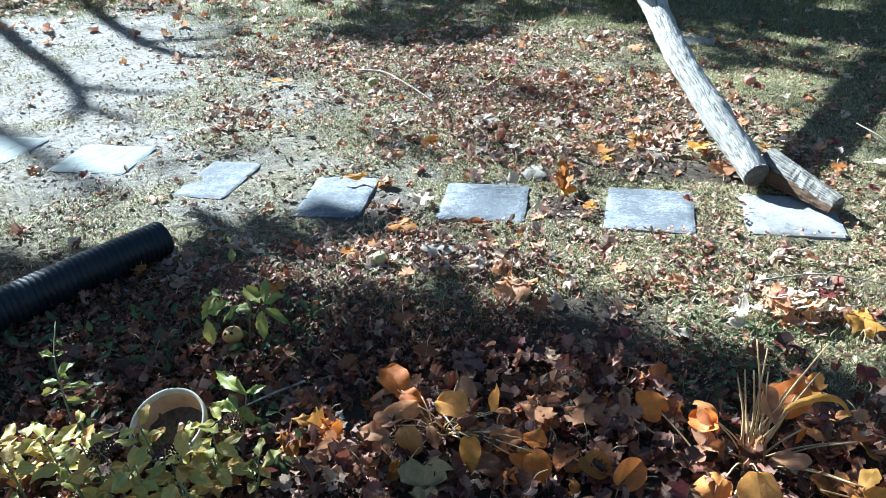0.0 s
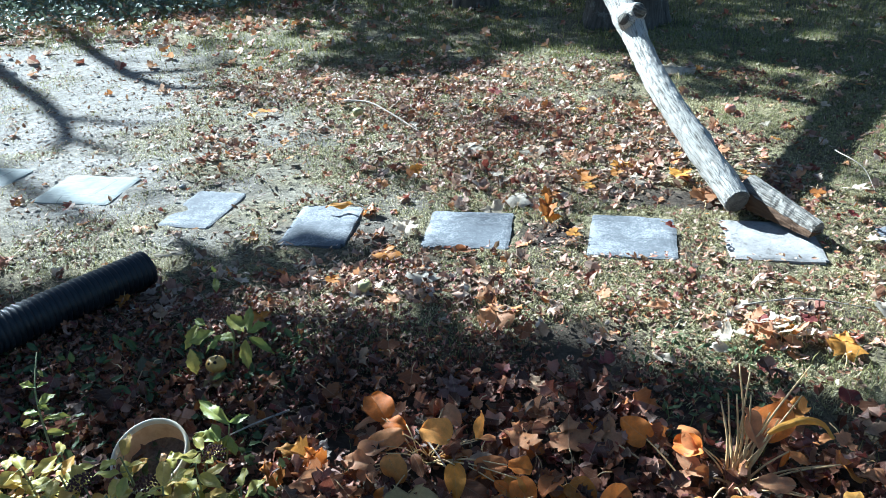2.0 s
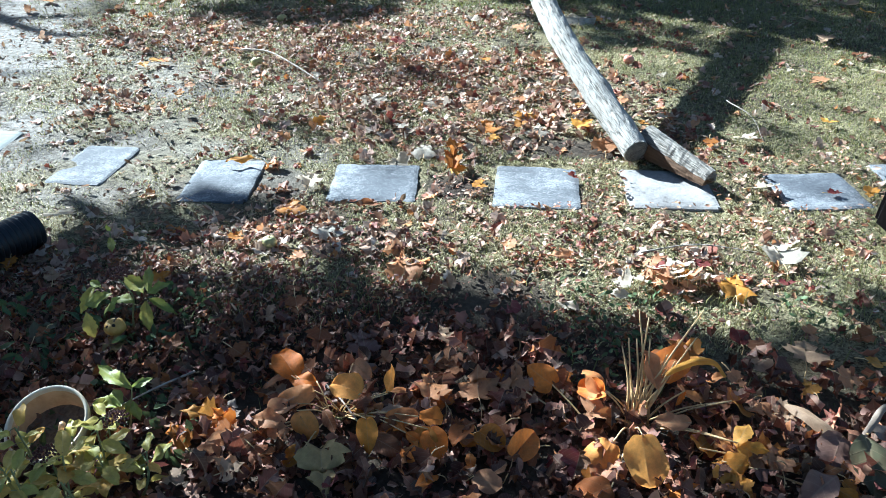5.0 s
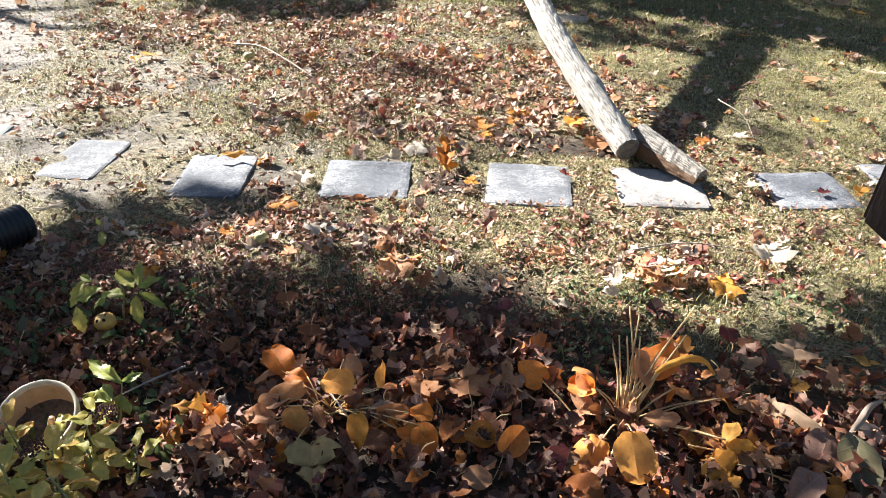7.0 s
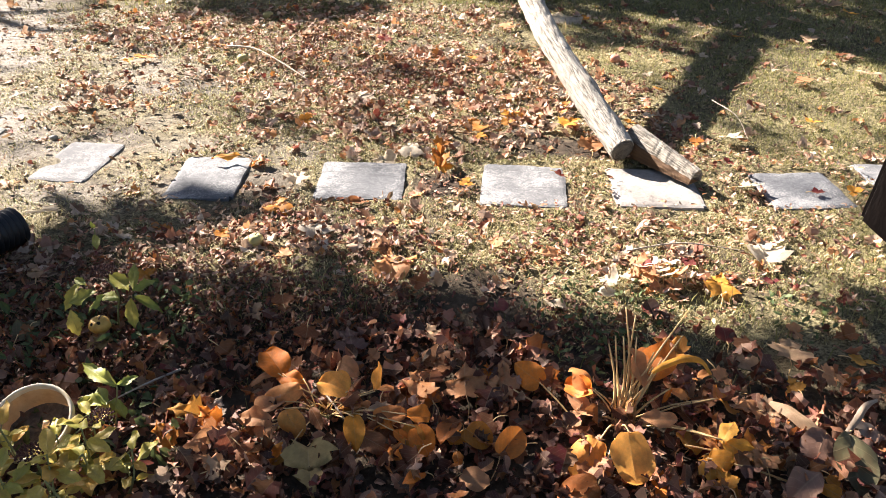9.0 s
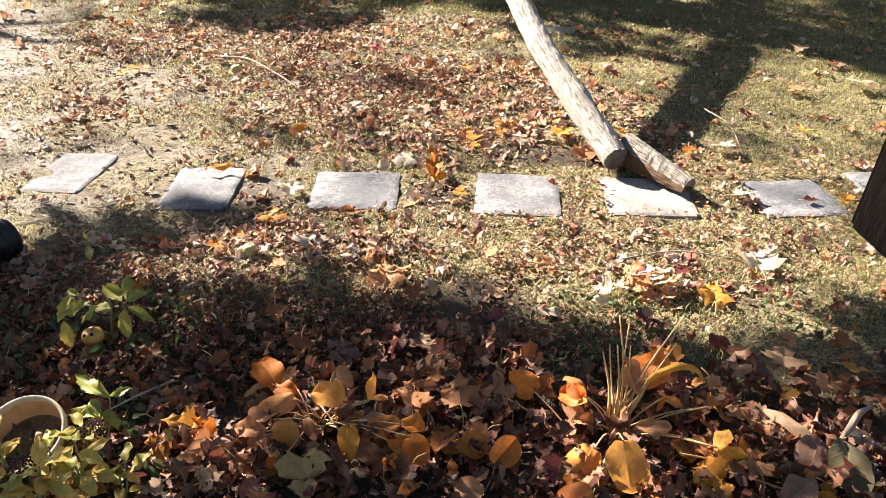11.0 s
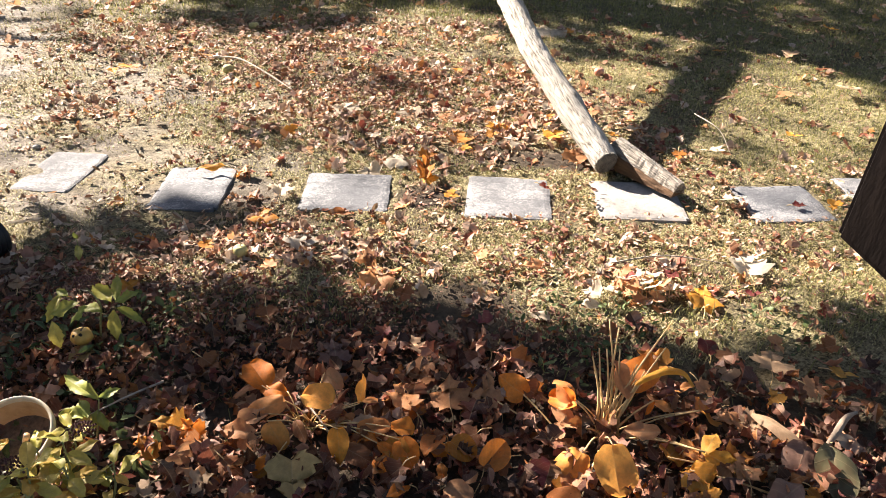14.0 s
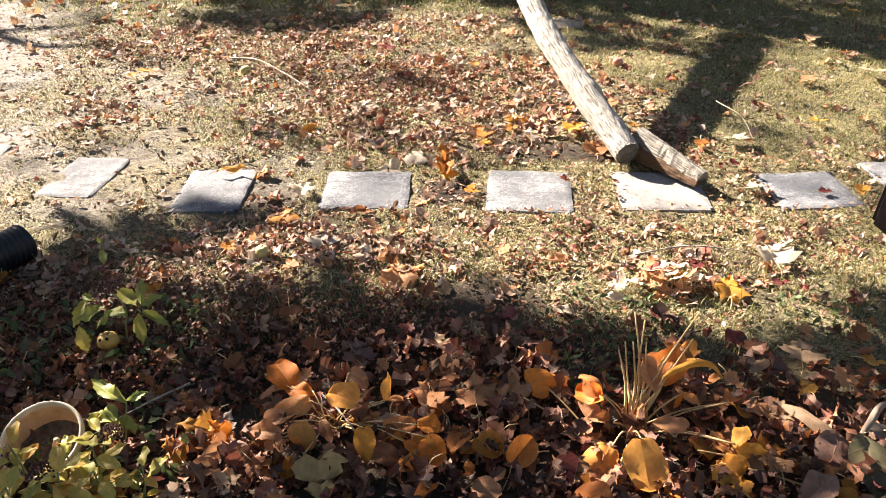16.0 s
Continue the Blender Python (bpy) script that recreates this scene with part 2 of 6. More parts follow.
M_LEAF = {
    "tan": leaf_mat("leaf_tan", [(0.0, (0.60, 0.28, 0.12)), (0.5, (0.64, 0.33, 0.165)), (1.0, (0.54, 0.25, 0.11))], "object", trans=SINGLE),
    "cream": leaf_mat("leaf_cream", [(0.0, (0.70, 0.58, 0.42)), (0.5, (0.76, 0.67, 0.53)), (1.0, (0.64, 0.50, 0.34))], "object", trans=SINGLE),
    "orange": leaf_mat("leaf_orange", [(0.0, (0.56, 0.22, 0.03)), (0.5, (0.62, 0.29, 0.05)), (1.0, (0.50, 0.17, 0.03))], "object", trans=SINGLE),
    "yellow": leaf_mat("leaf_yellow", [(0.0, (0.80, 0.39, 0.05)), (0.5, (0.84, 0.43, 0.08)), (1.0, (0.76, 0.32, 0.04))], "object", trans=SINGLE),
    "red": leaf_mat("leaf_red", [(0.0, (0.19, 0.025, 0.03)), (0.5, (0.26, 0.05, 0.035)), (1.0, (0.14, 0.02, 0.03))], "object", trans=SINGLE),
    "grey": leaf_mat("leaf_grey", [(0.0, (0.42, 0.26, 0.15)), (0.5, (0.50, 0.34, 0.21)), (1.0, (0.34, 0.19, 0.11))], "object", trans=SINGLE),
    "brown": leaf_mat("leaf_brown", [(0.0, (0.26, 0.095, 0.04)), (0.5, (0.34, 0.14, 0.055)), (1.0, (0.20, 0.075, 0.04))], "object", trans=SINGLE),
    "hosta": leaf_mat("leaf_hosta", [(0.0, (0.74, 0.20, 0.02)), (0.3, (0.80, 0.26, 0.035)), (0.5, (0.58, 0.19, 0.05)), (0.75, (0.74, 0.31, 0.10)), (1.0, (0.82, 0.34, 0.05))], "object", veins=0.18),
    "green": leaf_mat("leaf_green", [(0.0, (0.34, 0.35, 0.07)), (0.5, (0.25, 0.30, 0.065)), (1.0, (0.46, 0.40, 0.08))], "object", 0.22, 0.3, 0.5, (0.36, 0.38, 0.16)),
    "sedum": leaf_mat("leaf_sedum", [(0.0, (0.42, 0.40, 0.08)), (0.3, (0.62, 0.47, 0.11)), (0.5, (0.36, 0.36, 0.075)), (0.75, (0.64, 0.44, 0.10)), (1.0, (0.62, 0.34, 0.06))],
                      "object", 0.15, 0.28, 0.5, (0.5, 0.46, 0.24)),
    "pale_hosta": leaf_mat("leaf_pale_hosta", [(0.0, (0.88, 0.38, 0.06)), (0.5, (0.86, 0.33, 0.04)), (1.0, (0.88, 0.42, 0.10))], "object", veins=0.16),
    "grey_green": leaf_mat("leaf_grey_green", [(0.0, (0.085, 0.085, 0.045)), (0.5, (0.12, 0.11, 0.055)), (1.0, (0.17, 0.15, 0.08))], "object", veins=0.2, trans=0.12),
    "mauve": leaf_mat("leaf_mauve", [(0.0, (0.20, 0.115, 0.085)), (0.5, (0.26, 0.145, 0.10)), (1.0, (0.16, 0.085, 0.07))], "object", veins=0.2, trans=0.12),
    "chalk": leaf_mat("leaf_chalk", [(0.0, (0.33, 0.26, 0.20)), (0.5, (0.42, 0.33, 0.25)), (1.0, (0.27, 0.21, 0.16))], "object", veins=0.2, trans=0.15),
    "yellow_tan": leaf_mat("leaf_yellow_tan", [(0.0, (0.55, 0.36, 0.12)), (0.5, (0.60, 0.40, 0.16)), (1.0, (0.48, 0.32, 0.12))], "object", trans=0.25),
    "yellow_green": leaf_mat("leaf_yellow_green", [(0.0, (0.50, 0.46, 0.09)), (0.5, (0.46, 0.40, 0.08)), (1.0, (0.58, 0.47, 0.10))], "object", 0.2, 0.3, 0.5, (0.5, 0.46, 0.2)),
    "weed": leaf_mat("leaf_weed", [(0.0, (0.05, 0.09, 0.035)), (0.5, (0.09, 0.14, 0.05)), (1.0, (0.13, 0.17, 0.06))], "island", 0.1, 0.25, 0.55, (0.2, 0.25, 0.1)),
    "cover": leaf_mat("leaf_cover", [(0.0, (0.06, 0.10, 0.07)), (0.4, (0.12, 0.17, 0.12)), (0.7, (0.18, 0.24, 0.18)), (1.0, (0.10, 0.12, 0.06))], "island", 0.1, 0.2, 0.5, (0.3, 0.33, 0.25)),
}

g = Mat("grass_blade", 0.55, spec=0.3)
gc = g.ramp(g.island(), [(0.0, (0.075, 0.09, 0.026)), (0.35, (0.15, 0.16, 0.045)), (0.65, (0.26, 0.245, 0.075)), (0.9, (0.40, 0.345, 0.13)), (1.0, (0.11, 0.12, 0.036))])
g.color(gc)
M_GRASS = g.translucent(gc, 0.3).m
g = Mat("dry_grass_blade", 0.6, spec=0.3)
gc = g.ramp(g.island(), [(0.0, (0.17, 0.145, 0.06)), (0.22, (0.32, 0.27, 0.12)), (0.45, (0.52, 0.45, 0.24)), (0.6, (0.64, 0.56, 0.34)), (0.74, (0.44, 0.37, 0.18)), (0.88, (0.22, 0.21, 0.075)), (1.0, (0.28, 0.19, 0.10))])
patch = g.noise(g.coords("Object"), 3.5, 3)
gc = g.mix(g.ramp(patch, [(0.45, 0.0), (0.65, 0.4)]), gc, (0.24, 0.25, 0.085))
g.color(gc)
M_DRY = g.translucent(gc, 0.25).m

g = Mat("soil", 0.95, spec=0.2)
gp = g.coords("Object")
big, fine, crumb = g.noise(gp, 2.2, 4), g.noise(gp, 34, 6, 0.7), g.noise(gp, 130, 4, 0.7)
soil = g.ramp(fine, [(0.3, (0.014, 0.010, 0.008)), (0.5, (0.05, 0.034, 0.025)), (0.75, (0.13, 0.095, 0.068))])
pale = g.ramp(g.math("ADD", g.math("MULTIPLY", fine, 0.6), g.math("MULTIPLY", crumb, 0.4)), [(0.38, (0.10, 0.082, 0.064)), (0.46, (0.21, 0.184, 0.156)), (0.60, (0.37, 0.34, 0.30))])
bare = g.t.nodes.new("ShaderNodeAttribute")
bare.attribute_name = "bare"
soil = g.mix(bare.outputs["Fac"], soil, pale)
turf = g.t.nodes.new("ShaderNodeAttribute")
turf.attribute_name = "turf"
thatch = g.ramp(g.math("ADD", g.math("MULTIPLY", crumb, 0.6), g.math("MULTIPLY", fine, 0.4)), [(0.41, (0.03, 0.025, 0.013)), (0.47, (0.14, 0.115, 0.055)), (0.53, (0.34, 0.29, 0.155)), (0.62, (0.46, 0.40, 0.24)), (0.7, (0.25, 0.15, 0.08))])
soil = g.mix(turf.outputs["Fac"], soil, thatch)
soil = g.mix(g.ramp(big, [(0.35, 0.35), (0.65, 0.0)]), soil, (0.10, 0.085, 0.05))
g.color(soil)
g.bump(g.math("ADD", fine, g.math("MULTIPLY", crumb, 0.5)), 0.9, 0.012)
M_SOIL = g.m

g = Mat("slate", 0.88, spec=0.2)
gp = g.own()
zone, wide, speck = g.noise(gp, 7, 4, 0.6), g.noise(gp, 55, 8, 0.75), g.noise(gp, 190, 5, 0.75)
grain = g.noise(g.spread(gp, (9, 48, 30)), 1.0, 6, 0.75)
sc = g.ramp(wide, [(0.34, (0.06, 0.065, 0.074)), (0.5, (0.105, 0.11, 0.12)), (0.66, (0.165, 0.167, 0.172))])
sc = g.mix(g.ramp(g.math("ADD", g.math("MULTIPLY", speck, 0.65), g.math("MULTIPLY", zone, 0.35)), [(0.495, 0.0), (0.55, 0.8)]), sc, (0.33, 0.33, 0.325))
sc = g.mix(g.ramp(zone, [(0.40, 0.35), (0.55, 0.0)]), sc, (0.085, 0.09, 0.10))
sc = g.mix(g.ramp(grain, [(0.36, 0.5), (0.47, 0.0)]), sc, (0.06, 0.06, 0.068))
sc = g.mix(g.math("MULTIPLY", g.objrand(), 0.2), sc, (0.36, 0.34, 0.31))
g.color(sc)
g.bump(g.math("ADD", speck, g.math("MULTIPLY", grain, 0.8)), 0.5, 0.003)
M_SLATE = g.m

# paler slate for one slab: its sunlit look is put into the colour
g = Mat("sunlit_slate", 0.9, spec=0.2)
gp = g.coords("Object")
wide, speck = g.noise(gp, 14, 8, 0.75), g.noise(gp, 80, 6, 0.75)
sc = g.ramp(wide, [(0.34, (0.12, 0.11, 0.10)), (0.44, (0.26, 0.24, 0.22)), (0.7, (0.38, 0.355, 0.33))])
sc = g.mix(g.ramp(speck, [(0.34, 0.8), (0.44, 0.0)]), sc, (0.16, 0.15, 0.14))
g.color(sc)
g.bump(speck, 0.6, 0.004)
M_SUNLIT = g.m

g = Mat("pale_stone", 0.9, spec=0.2)
gp = g.coords("Object")
wide, speck = g.noise(gp, 8, 6, 0.7), g.noise(gp, 60, 5, 0.7)
sc = g.ramp(wide, [(0.3, (0.19, 0.20, 0.18)), (0.7, (0.29, 0.295, 0.27))])
sc = g.mix(g.ramp(speck, [(0.5, 0.0), (0.7, 0.4)]), sc, (0.26, 0.26, 0.25))
crack = g.node("ShaderNodeTexVoronoi", Vector=g.coords("Object", (3.2, 7.0, 5.0)), Scale=1.0)
crack.feature = "DISTANCE_TO_EDGE"
sc = g.mix(g.ramp(crack.outputs["Distance"], [(0.0, 0.75), (0.012, 0.0)]), sc, (0.10, 0.10, 0.09))
g.color(sc)
g.bump(speck, 0.5, 0.004)
M_PALE = g.m


def bark_mat(name, dark, mid, light, stretch=9.0, scale=60.0, worn=0.0):
    b = Mat(name, 0.9, spec=0.25)
    p = b.attr("lf", (scale, scale, scale / stretch))
    ridge, lich = b.noise(p, 1.0, 6, 0.7), b.noise(b.coords("Object"), 16, 5, 0.7)
    c = b.ramp(ridge, [(0.34, dark), (0.42, mid), (0.62, light)])
    c = b.mix(b.ramp(lich, [(0.55, 0.0), (0.7, 0.4)]), c, (0.36, 0.36, 0.32))
    if worn:                                              # smooth patches where the bark has worn off
        c = b.mix(b.ramp(b.noise(b.attr("lf", (16, 16, 5)), 1.0, 4, 0.65), [(0.45, 0.0), (0.56, worn)]), c, light)
    if worn:                                              # thin dark furrows along the grain
        vor = b.node("ShaderNodeTexVoronoi", Vector=b.node("ShaderNodeVectorMath", Vector=b.attr("lf", (scale * 0.9, scale * 0.9, scale * 0.085))).outputs[0], Scale=1.0)
        vor.feature = "DISTANCE_TO_EDGE"
        wig = b.math("ADD", vor.outputs["Distance"], b.math("MULTIPLY", b.math("SUBTRACT", ridge, 0.5), 0.5))
        c = b.mix(b.ramp(wig, [(0.0, 0.5), (0.03, 0.22), (0.09, 0.0)]), c, dark)
        ridge = b.math("ADD", ridge, b.ramp(wig, [(0.0, 0.0), (0.12, 0.25)]))
    b.color(c)
    b.bump(ridge, 0.9, 0.01)
    return b.m


M_LOG = bark_mat("log_bark", (0.07, 0.055, 0.045), (0.44, 0.39, 0.325), (0.60, 0.55, 0.48), 7.0, 130.0, 0.6)
M_BILLET = bark_mat("billet_bark", (0.05, 0.042, 0.034), (0.24, 0.21, 0.17), (0.40, 0.36, 0.31), 8.0, 150.0, 0.3)
M_TRUNK = bark_mat("trunk_bark", (0.02, 0.016, 0.013), (0.06, 0.05, 0.04), (0.12, 0.10, 0.082), 6.0, 26.0)
M_TWIG = bark_mat("twig_bark", (0.16, 0.12, 0.09), (0.38, 0.31, 0.24), (0.55, 0.48, 0.40), 8.0, 200.0)

g = Mat("cut_wood", 0.85, spec=0.25)
gp = g.coords("Object")
gsep = g.node("ShaderNodeSeparateXYZ", Vector=gp)
grad = g.math("SQRT", g.math("ADD", g.math("POWER", gsep.outputs[0], 2.0), g.math("POWER", gsep.outputs[1], 2.0)))
wob = g.math("ADD", grad, g.math("MULTIPLY", g.noise(gp, 30, 3), 0.012))
ring = g.math("SINE", g.math("MULTIPLY", wob, 950.0))
cc = g.ramp(g.math("ADD", g.math("MULTIPLY", ring, 0.12), g.noise(gp, 60, 4)), [(0.2, (0.05, 0.042, 0.034)), (0.55, (0.13, 0.112, 0.09)), (0.85, (0.22, 0.195, 0.16))])
g.color(cc)
g.bump(ring, 0.5, 0.003)
M_CUT = g.m

# wood browns, darkened in place of the log's shadow on this face
g = Mat("shaded_split_wood", 0.85, spec=0.25)
p = g.attr("lf", (70, 70, 7))
w = g.noise(p, 1.0, 6, 0.7)
g.color(g.ramp(w, [(0.3, (0.04, 0.022, 0.012)), (0.5, (0.10, 0.055, 0.028)), (0.72, (0.17, 0.10, 0.055))]))
g.bump(w, 0.8, 0.006)
M_SPLIT = g.m

g = Mat("black_plastic", 0.4, spec=0.4)
w = g.noise(g.coords("Object"), 14, 5, 0.7)
g.color(g.ramp(w, [(0.35, (0.008, 0.009, 0.011)), (0.6, (0.016, 0.017, 0.02)), (0.8, (0.06, 0.055, 0.05))]))
g.rough(g.ramp(w, [(0.3, 0.36), (0.75, 0.65)]))
M_PIPE = g.m

g = Mat("tan_plastic", 0.55, spec=0.4)
w = g.noise(g.coords("Object"), 22, 5, 0.7)
g.color(g.ramp(w, [(0.3, (0.52, 0.29, 0.13)), (0.5, (0.66, 0.41, 0.20)), (0.75, (0.70, 0.48, 0.27))]))
M_POT = g.m
g = Mat("pot_rim", 0.5, spec=0.4)
w = g.noise(g.coords("Object"), 40, 4)
g.color(g.ramp(w, [(0.3, (0.60, 0.48, 0.32)), (0.7, (0.78, 0.68, 0.50))]))
M_RIM = g.m

g = Mat("dark_wood", 0.85, spec=0.15)
w = g.noise(g.coords("Object", (60, 60, 6)), 1.0, 6, 0.7)
g.color(g.ramp(w, [(0.3, (0.005, 0.003, 0.0025)), (0.55, (0.010, 0.006, 0.005)), (0.8, (0.02, 0.013, 0.010))]))
g.bump(w, 0.5, 0.002)
M_DARK = g.m


def plain_mat(name, a, b, rough=0.7, scale=60.0):
    p = Mat(name, rough)
    n = p.noise(p.coords("Object"), scale, 4, 0.65)
    p.color(p.ramp(n, [(0.3, a), (0.7, b)]))
    p.bump(n, 0.3, 0.002)
    return p.m


M_STALK = plain_mat("dry_stalk", (0.50, 0.30, 0.11), (0.70, 0.50, 0.24), 0.6, 90)
M_GSTEM = plain_mat("green_stem", (0.14, 0.17, 0.06), (0.30, 0.28, 0.12), 0.6, 90)
M_BSTEM = plain_mat("brown_stem", (0.12, 0.08, 0.05), (0.26, 0.18, 0.11), 0.7, 90)
M_HEAD = plain_mat("dry_flower", (0.045, 0.022, 0.02), (0.12, 0.05, 0.042), 0.85, 300)
M_POTSOIL = plain_mat("potting_soil", (0.09, 0.06, 0.042), (0.24, 0.17, 0.115), 0.95, 90)
M_GOURD = plain_mat("gourd_skin", (0.42, 0.22, 0.04), (0.62, 0.38, 0.09), 0.5, 40)
M_HOLE = plain_mat("rot_hole", (0.012, 0.008, 0.006), (0.03, 0.02, 0.015), 0.9, 60)
M_APPLE = plain_mat("apple_skin", (0.46, 0.13, 0.09), (0.60, 0.32, 0.20), 0.4, 30)
M_NUT = plain_mat("nut_husk", (0.28, 0.26, 0.09), (0.42, 0.37, 0.16), 0.6, 30)
M_PEBBLE = plain_mat("pebble", (0.20, 0.18, 0.16), (0.42, 0.39, 0.35), 0.85, 50)
M_CANOPY = leaf_mat("leaf_canopy", [(0.0, (0.10, 0.12, 0.03)), (0.5, (0.30, 0.20, 0.05)), (1.0, (0.22, 0.10, 0.03))], veins=0.1, trans=0.1)


# ---- ground ----
def ell(x, y, cx, cy, rx, ry, deg=0.0):
    """1 inside an ellipse, falling to 0 across its edge."""
    c, s = math.cos(radians(deg)), math.sin(radians(deg))
    dx, dy = x - cx, y - cy
    q = np.hypot((dx * c + dy * s) / rx, (-dx * s + dy * c) / ry)
    return clip01((1.25 - q) / 0.5)


def bare_at(x, y):
    """Trodden pale earth."""
    b = most(ell(x, y, -2.6, 4.5, 1.5, 1.35, -35), 0.75 * ell(x, y, -1.6, 3.2, 0.7, 0.6), 0.55 * ell(x, y, -1.0, 3.4, 0.8, 0.8), 0.45 * ell(x, y, -0.65, 2.75, 0.6, 0.45))
    return clip01(b + (0.35 * fbm(x, y, 2.5, 3.3) + 0.35 * fbm(x, y, 8.0, 4.3)) * (b > 0.02))


def dirt_at(x, y):
    """Dark bare soil between the slabs and in the bed."""
    return most(ell(x, y, 0.43, 2.42, 0.12, 0.1), ell(x, y, 0.93, 2.66, 0.3, 0.1, -14), ell(x, y, 0.42, 1.72, 0.16, 0.14), ell(x, y, -0.16, 2.5, 0.12, 0.12))


def bed_at(x, y):
    """The planted bed along the near side."""
    return clip01((1.98 - y - 0.16 * x - 0.40 * np.maximum(x - 0.3, 0) - 0.10 * ell(x, y, 0.85, 1.68, 0.3, 0.12) + 0.12 * fbm(x, y, 2.0, 5.0)) / 0.35)


def gh(x, y):
    """Height of the ground."""
    near = (np.abs(x) < 6) * (y > -1) * (y < 10)
    return 0.012 * fbm(x, y, 1.6, 1.0) - 0.006 + near * (0.006 * fbm(x, y, 9.0, 2.0) + 0.004 * fbm(x, y, 28.0, 4.0)) - 0.004 * dirt_at(x, y)


def axis_steps(a, b, step, far):
    mid = list(np.arange(a, b + 1e-6, step))
    out, d = [], step
    p = b
    while p < far:
        d *= 1.35
        p += d
        out.append(p)
    low, d, p = [], step, a
    while p > -far:
        d *= 1.35
        p -= d
        low.append(p)
    return low[::-1] + mid + out


gx, gy = axis_steps(-4.4, 4.4, 0.035, 400), axis_steps(0.4, 8.2, 0.035, 400)
GX, GY = np.meshgrid(np.array(gx), np.array(gy))
gv = np.stack([GX, GY, gh(GX, GY)], 2).reshape(-1, 3)
nx = len(gx)
k = (np.arange(len(gy) - 1)[:, None] * nx + np.arange(nx - 1)[None]).reshape(-1, 1)
gme = add_mesh("ground", gv, k + np.array([[0, 1, nx + 1, nx]]), M_SOIL)
at = gme.attributes.new("bare", "FLOAT", "POINT")
at.data.foreach_set("value", (bare_at(gv[:, 0], gv[:, 1]) * (np.abs(gv[:, 0]) < 5) * (gv[:, 1] > 0) * (gv[:, 1] < 9)).astype(np.float32))
at = gme.attributes.new("turf", "FLOAT", "POINT")
tx, ty = gv[:, 0], gv[:, 1]
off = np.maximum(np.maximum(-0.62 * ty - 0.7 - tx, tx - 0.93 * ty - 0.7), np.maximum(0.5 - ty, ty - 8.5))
near_turf = 0.9 * (1 - bed_at(tx, ty)) * (1 - dirt_at(tx, ty)) * clip01(0.75 + 0.9 * fbm(tx, ty, 4.0, 17.0)) * (off < 0.6)
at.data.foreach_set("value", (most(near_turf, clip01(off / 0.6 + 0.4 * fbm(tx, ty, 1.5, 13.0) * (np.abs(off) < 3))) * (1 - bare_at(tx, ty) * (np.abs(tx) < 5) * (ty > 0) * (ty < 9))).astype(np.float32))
ground = tagged(new("ground", gme), "dry brown garden soil with pale trodden earth", "ground", kind="structure")


# ---- leaf shapes (base at the origin, tip along y, about one long) ----
MAPLE = [(0.02, 0.0), (0.13, -0.07), (0.27, -0.10), (0.26, 0.02), (0.38, 0.06), (0.53, 0.20), (0.43, 0.25), (0.46, 0.40), (0.33, 0.36), (0.17, 0.42), (0.21, 0.56), (0.27, 0.66), (0.14, 0.68), (0.0, 0.98)]
OVAL = [(0.02, 0.0), (0.12, 0.10), (0.20, 0.28), (0.235, 0.46), (0.20, 0.66), (0.11, 0.86), (0.0, 1.0)]
HEART = [(0.02, 0.03), (0.16, -0.05), (0.30, 0.04), (0.38, 0.22), (0.38, 0.42), (0.30, 0.64), (0.16, 0.84), (0.0, 1.0)]
ROUND = [(0.02, 0.02), (0.20, 0.0), (0.36, 0.10), (0.46, 0.30), (0.47, 0.52), (0.40, 0.74), (0.24, 0.92), (0.0, 1.0)]
LANCE = [(0.02, 0.0), (0.09, 0.12), (0.17, 0.25), (0.155, 0.29), (0.225, 0.42), (0.20, 0.46), (0.225, 0.58), (0.175, 0.64), (0.155, 0.76), (0.10, 0.82), (0.0, 1.0)]
FRAG = [(0.03, 0.0), (0.30, 0.08), (0.24, 0.40), (0.37, 0.62), (0.12, 0.88), (0.0, 0.94)]
LOBED = [(0.02, 0.0), (0.07, 0.08), (0.16, 0.16), (0.33, 0.30), (0.22, 0.36), (0.28, 0.52), (0.19, 0.58), (0.17, 0.78), (0.08, 0.84), (0.0, 1.0)]


def rounder(outline):
    """The same outline with a point between each pair, on a smooth curve."""
    line = smooth_line([(x, y, 0) for x, y in outline], 2 * len(outline) - 1)
    return [(max(q.x, 0.0), q.y) for q in line]


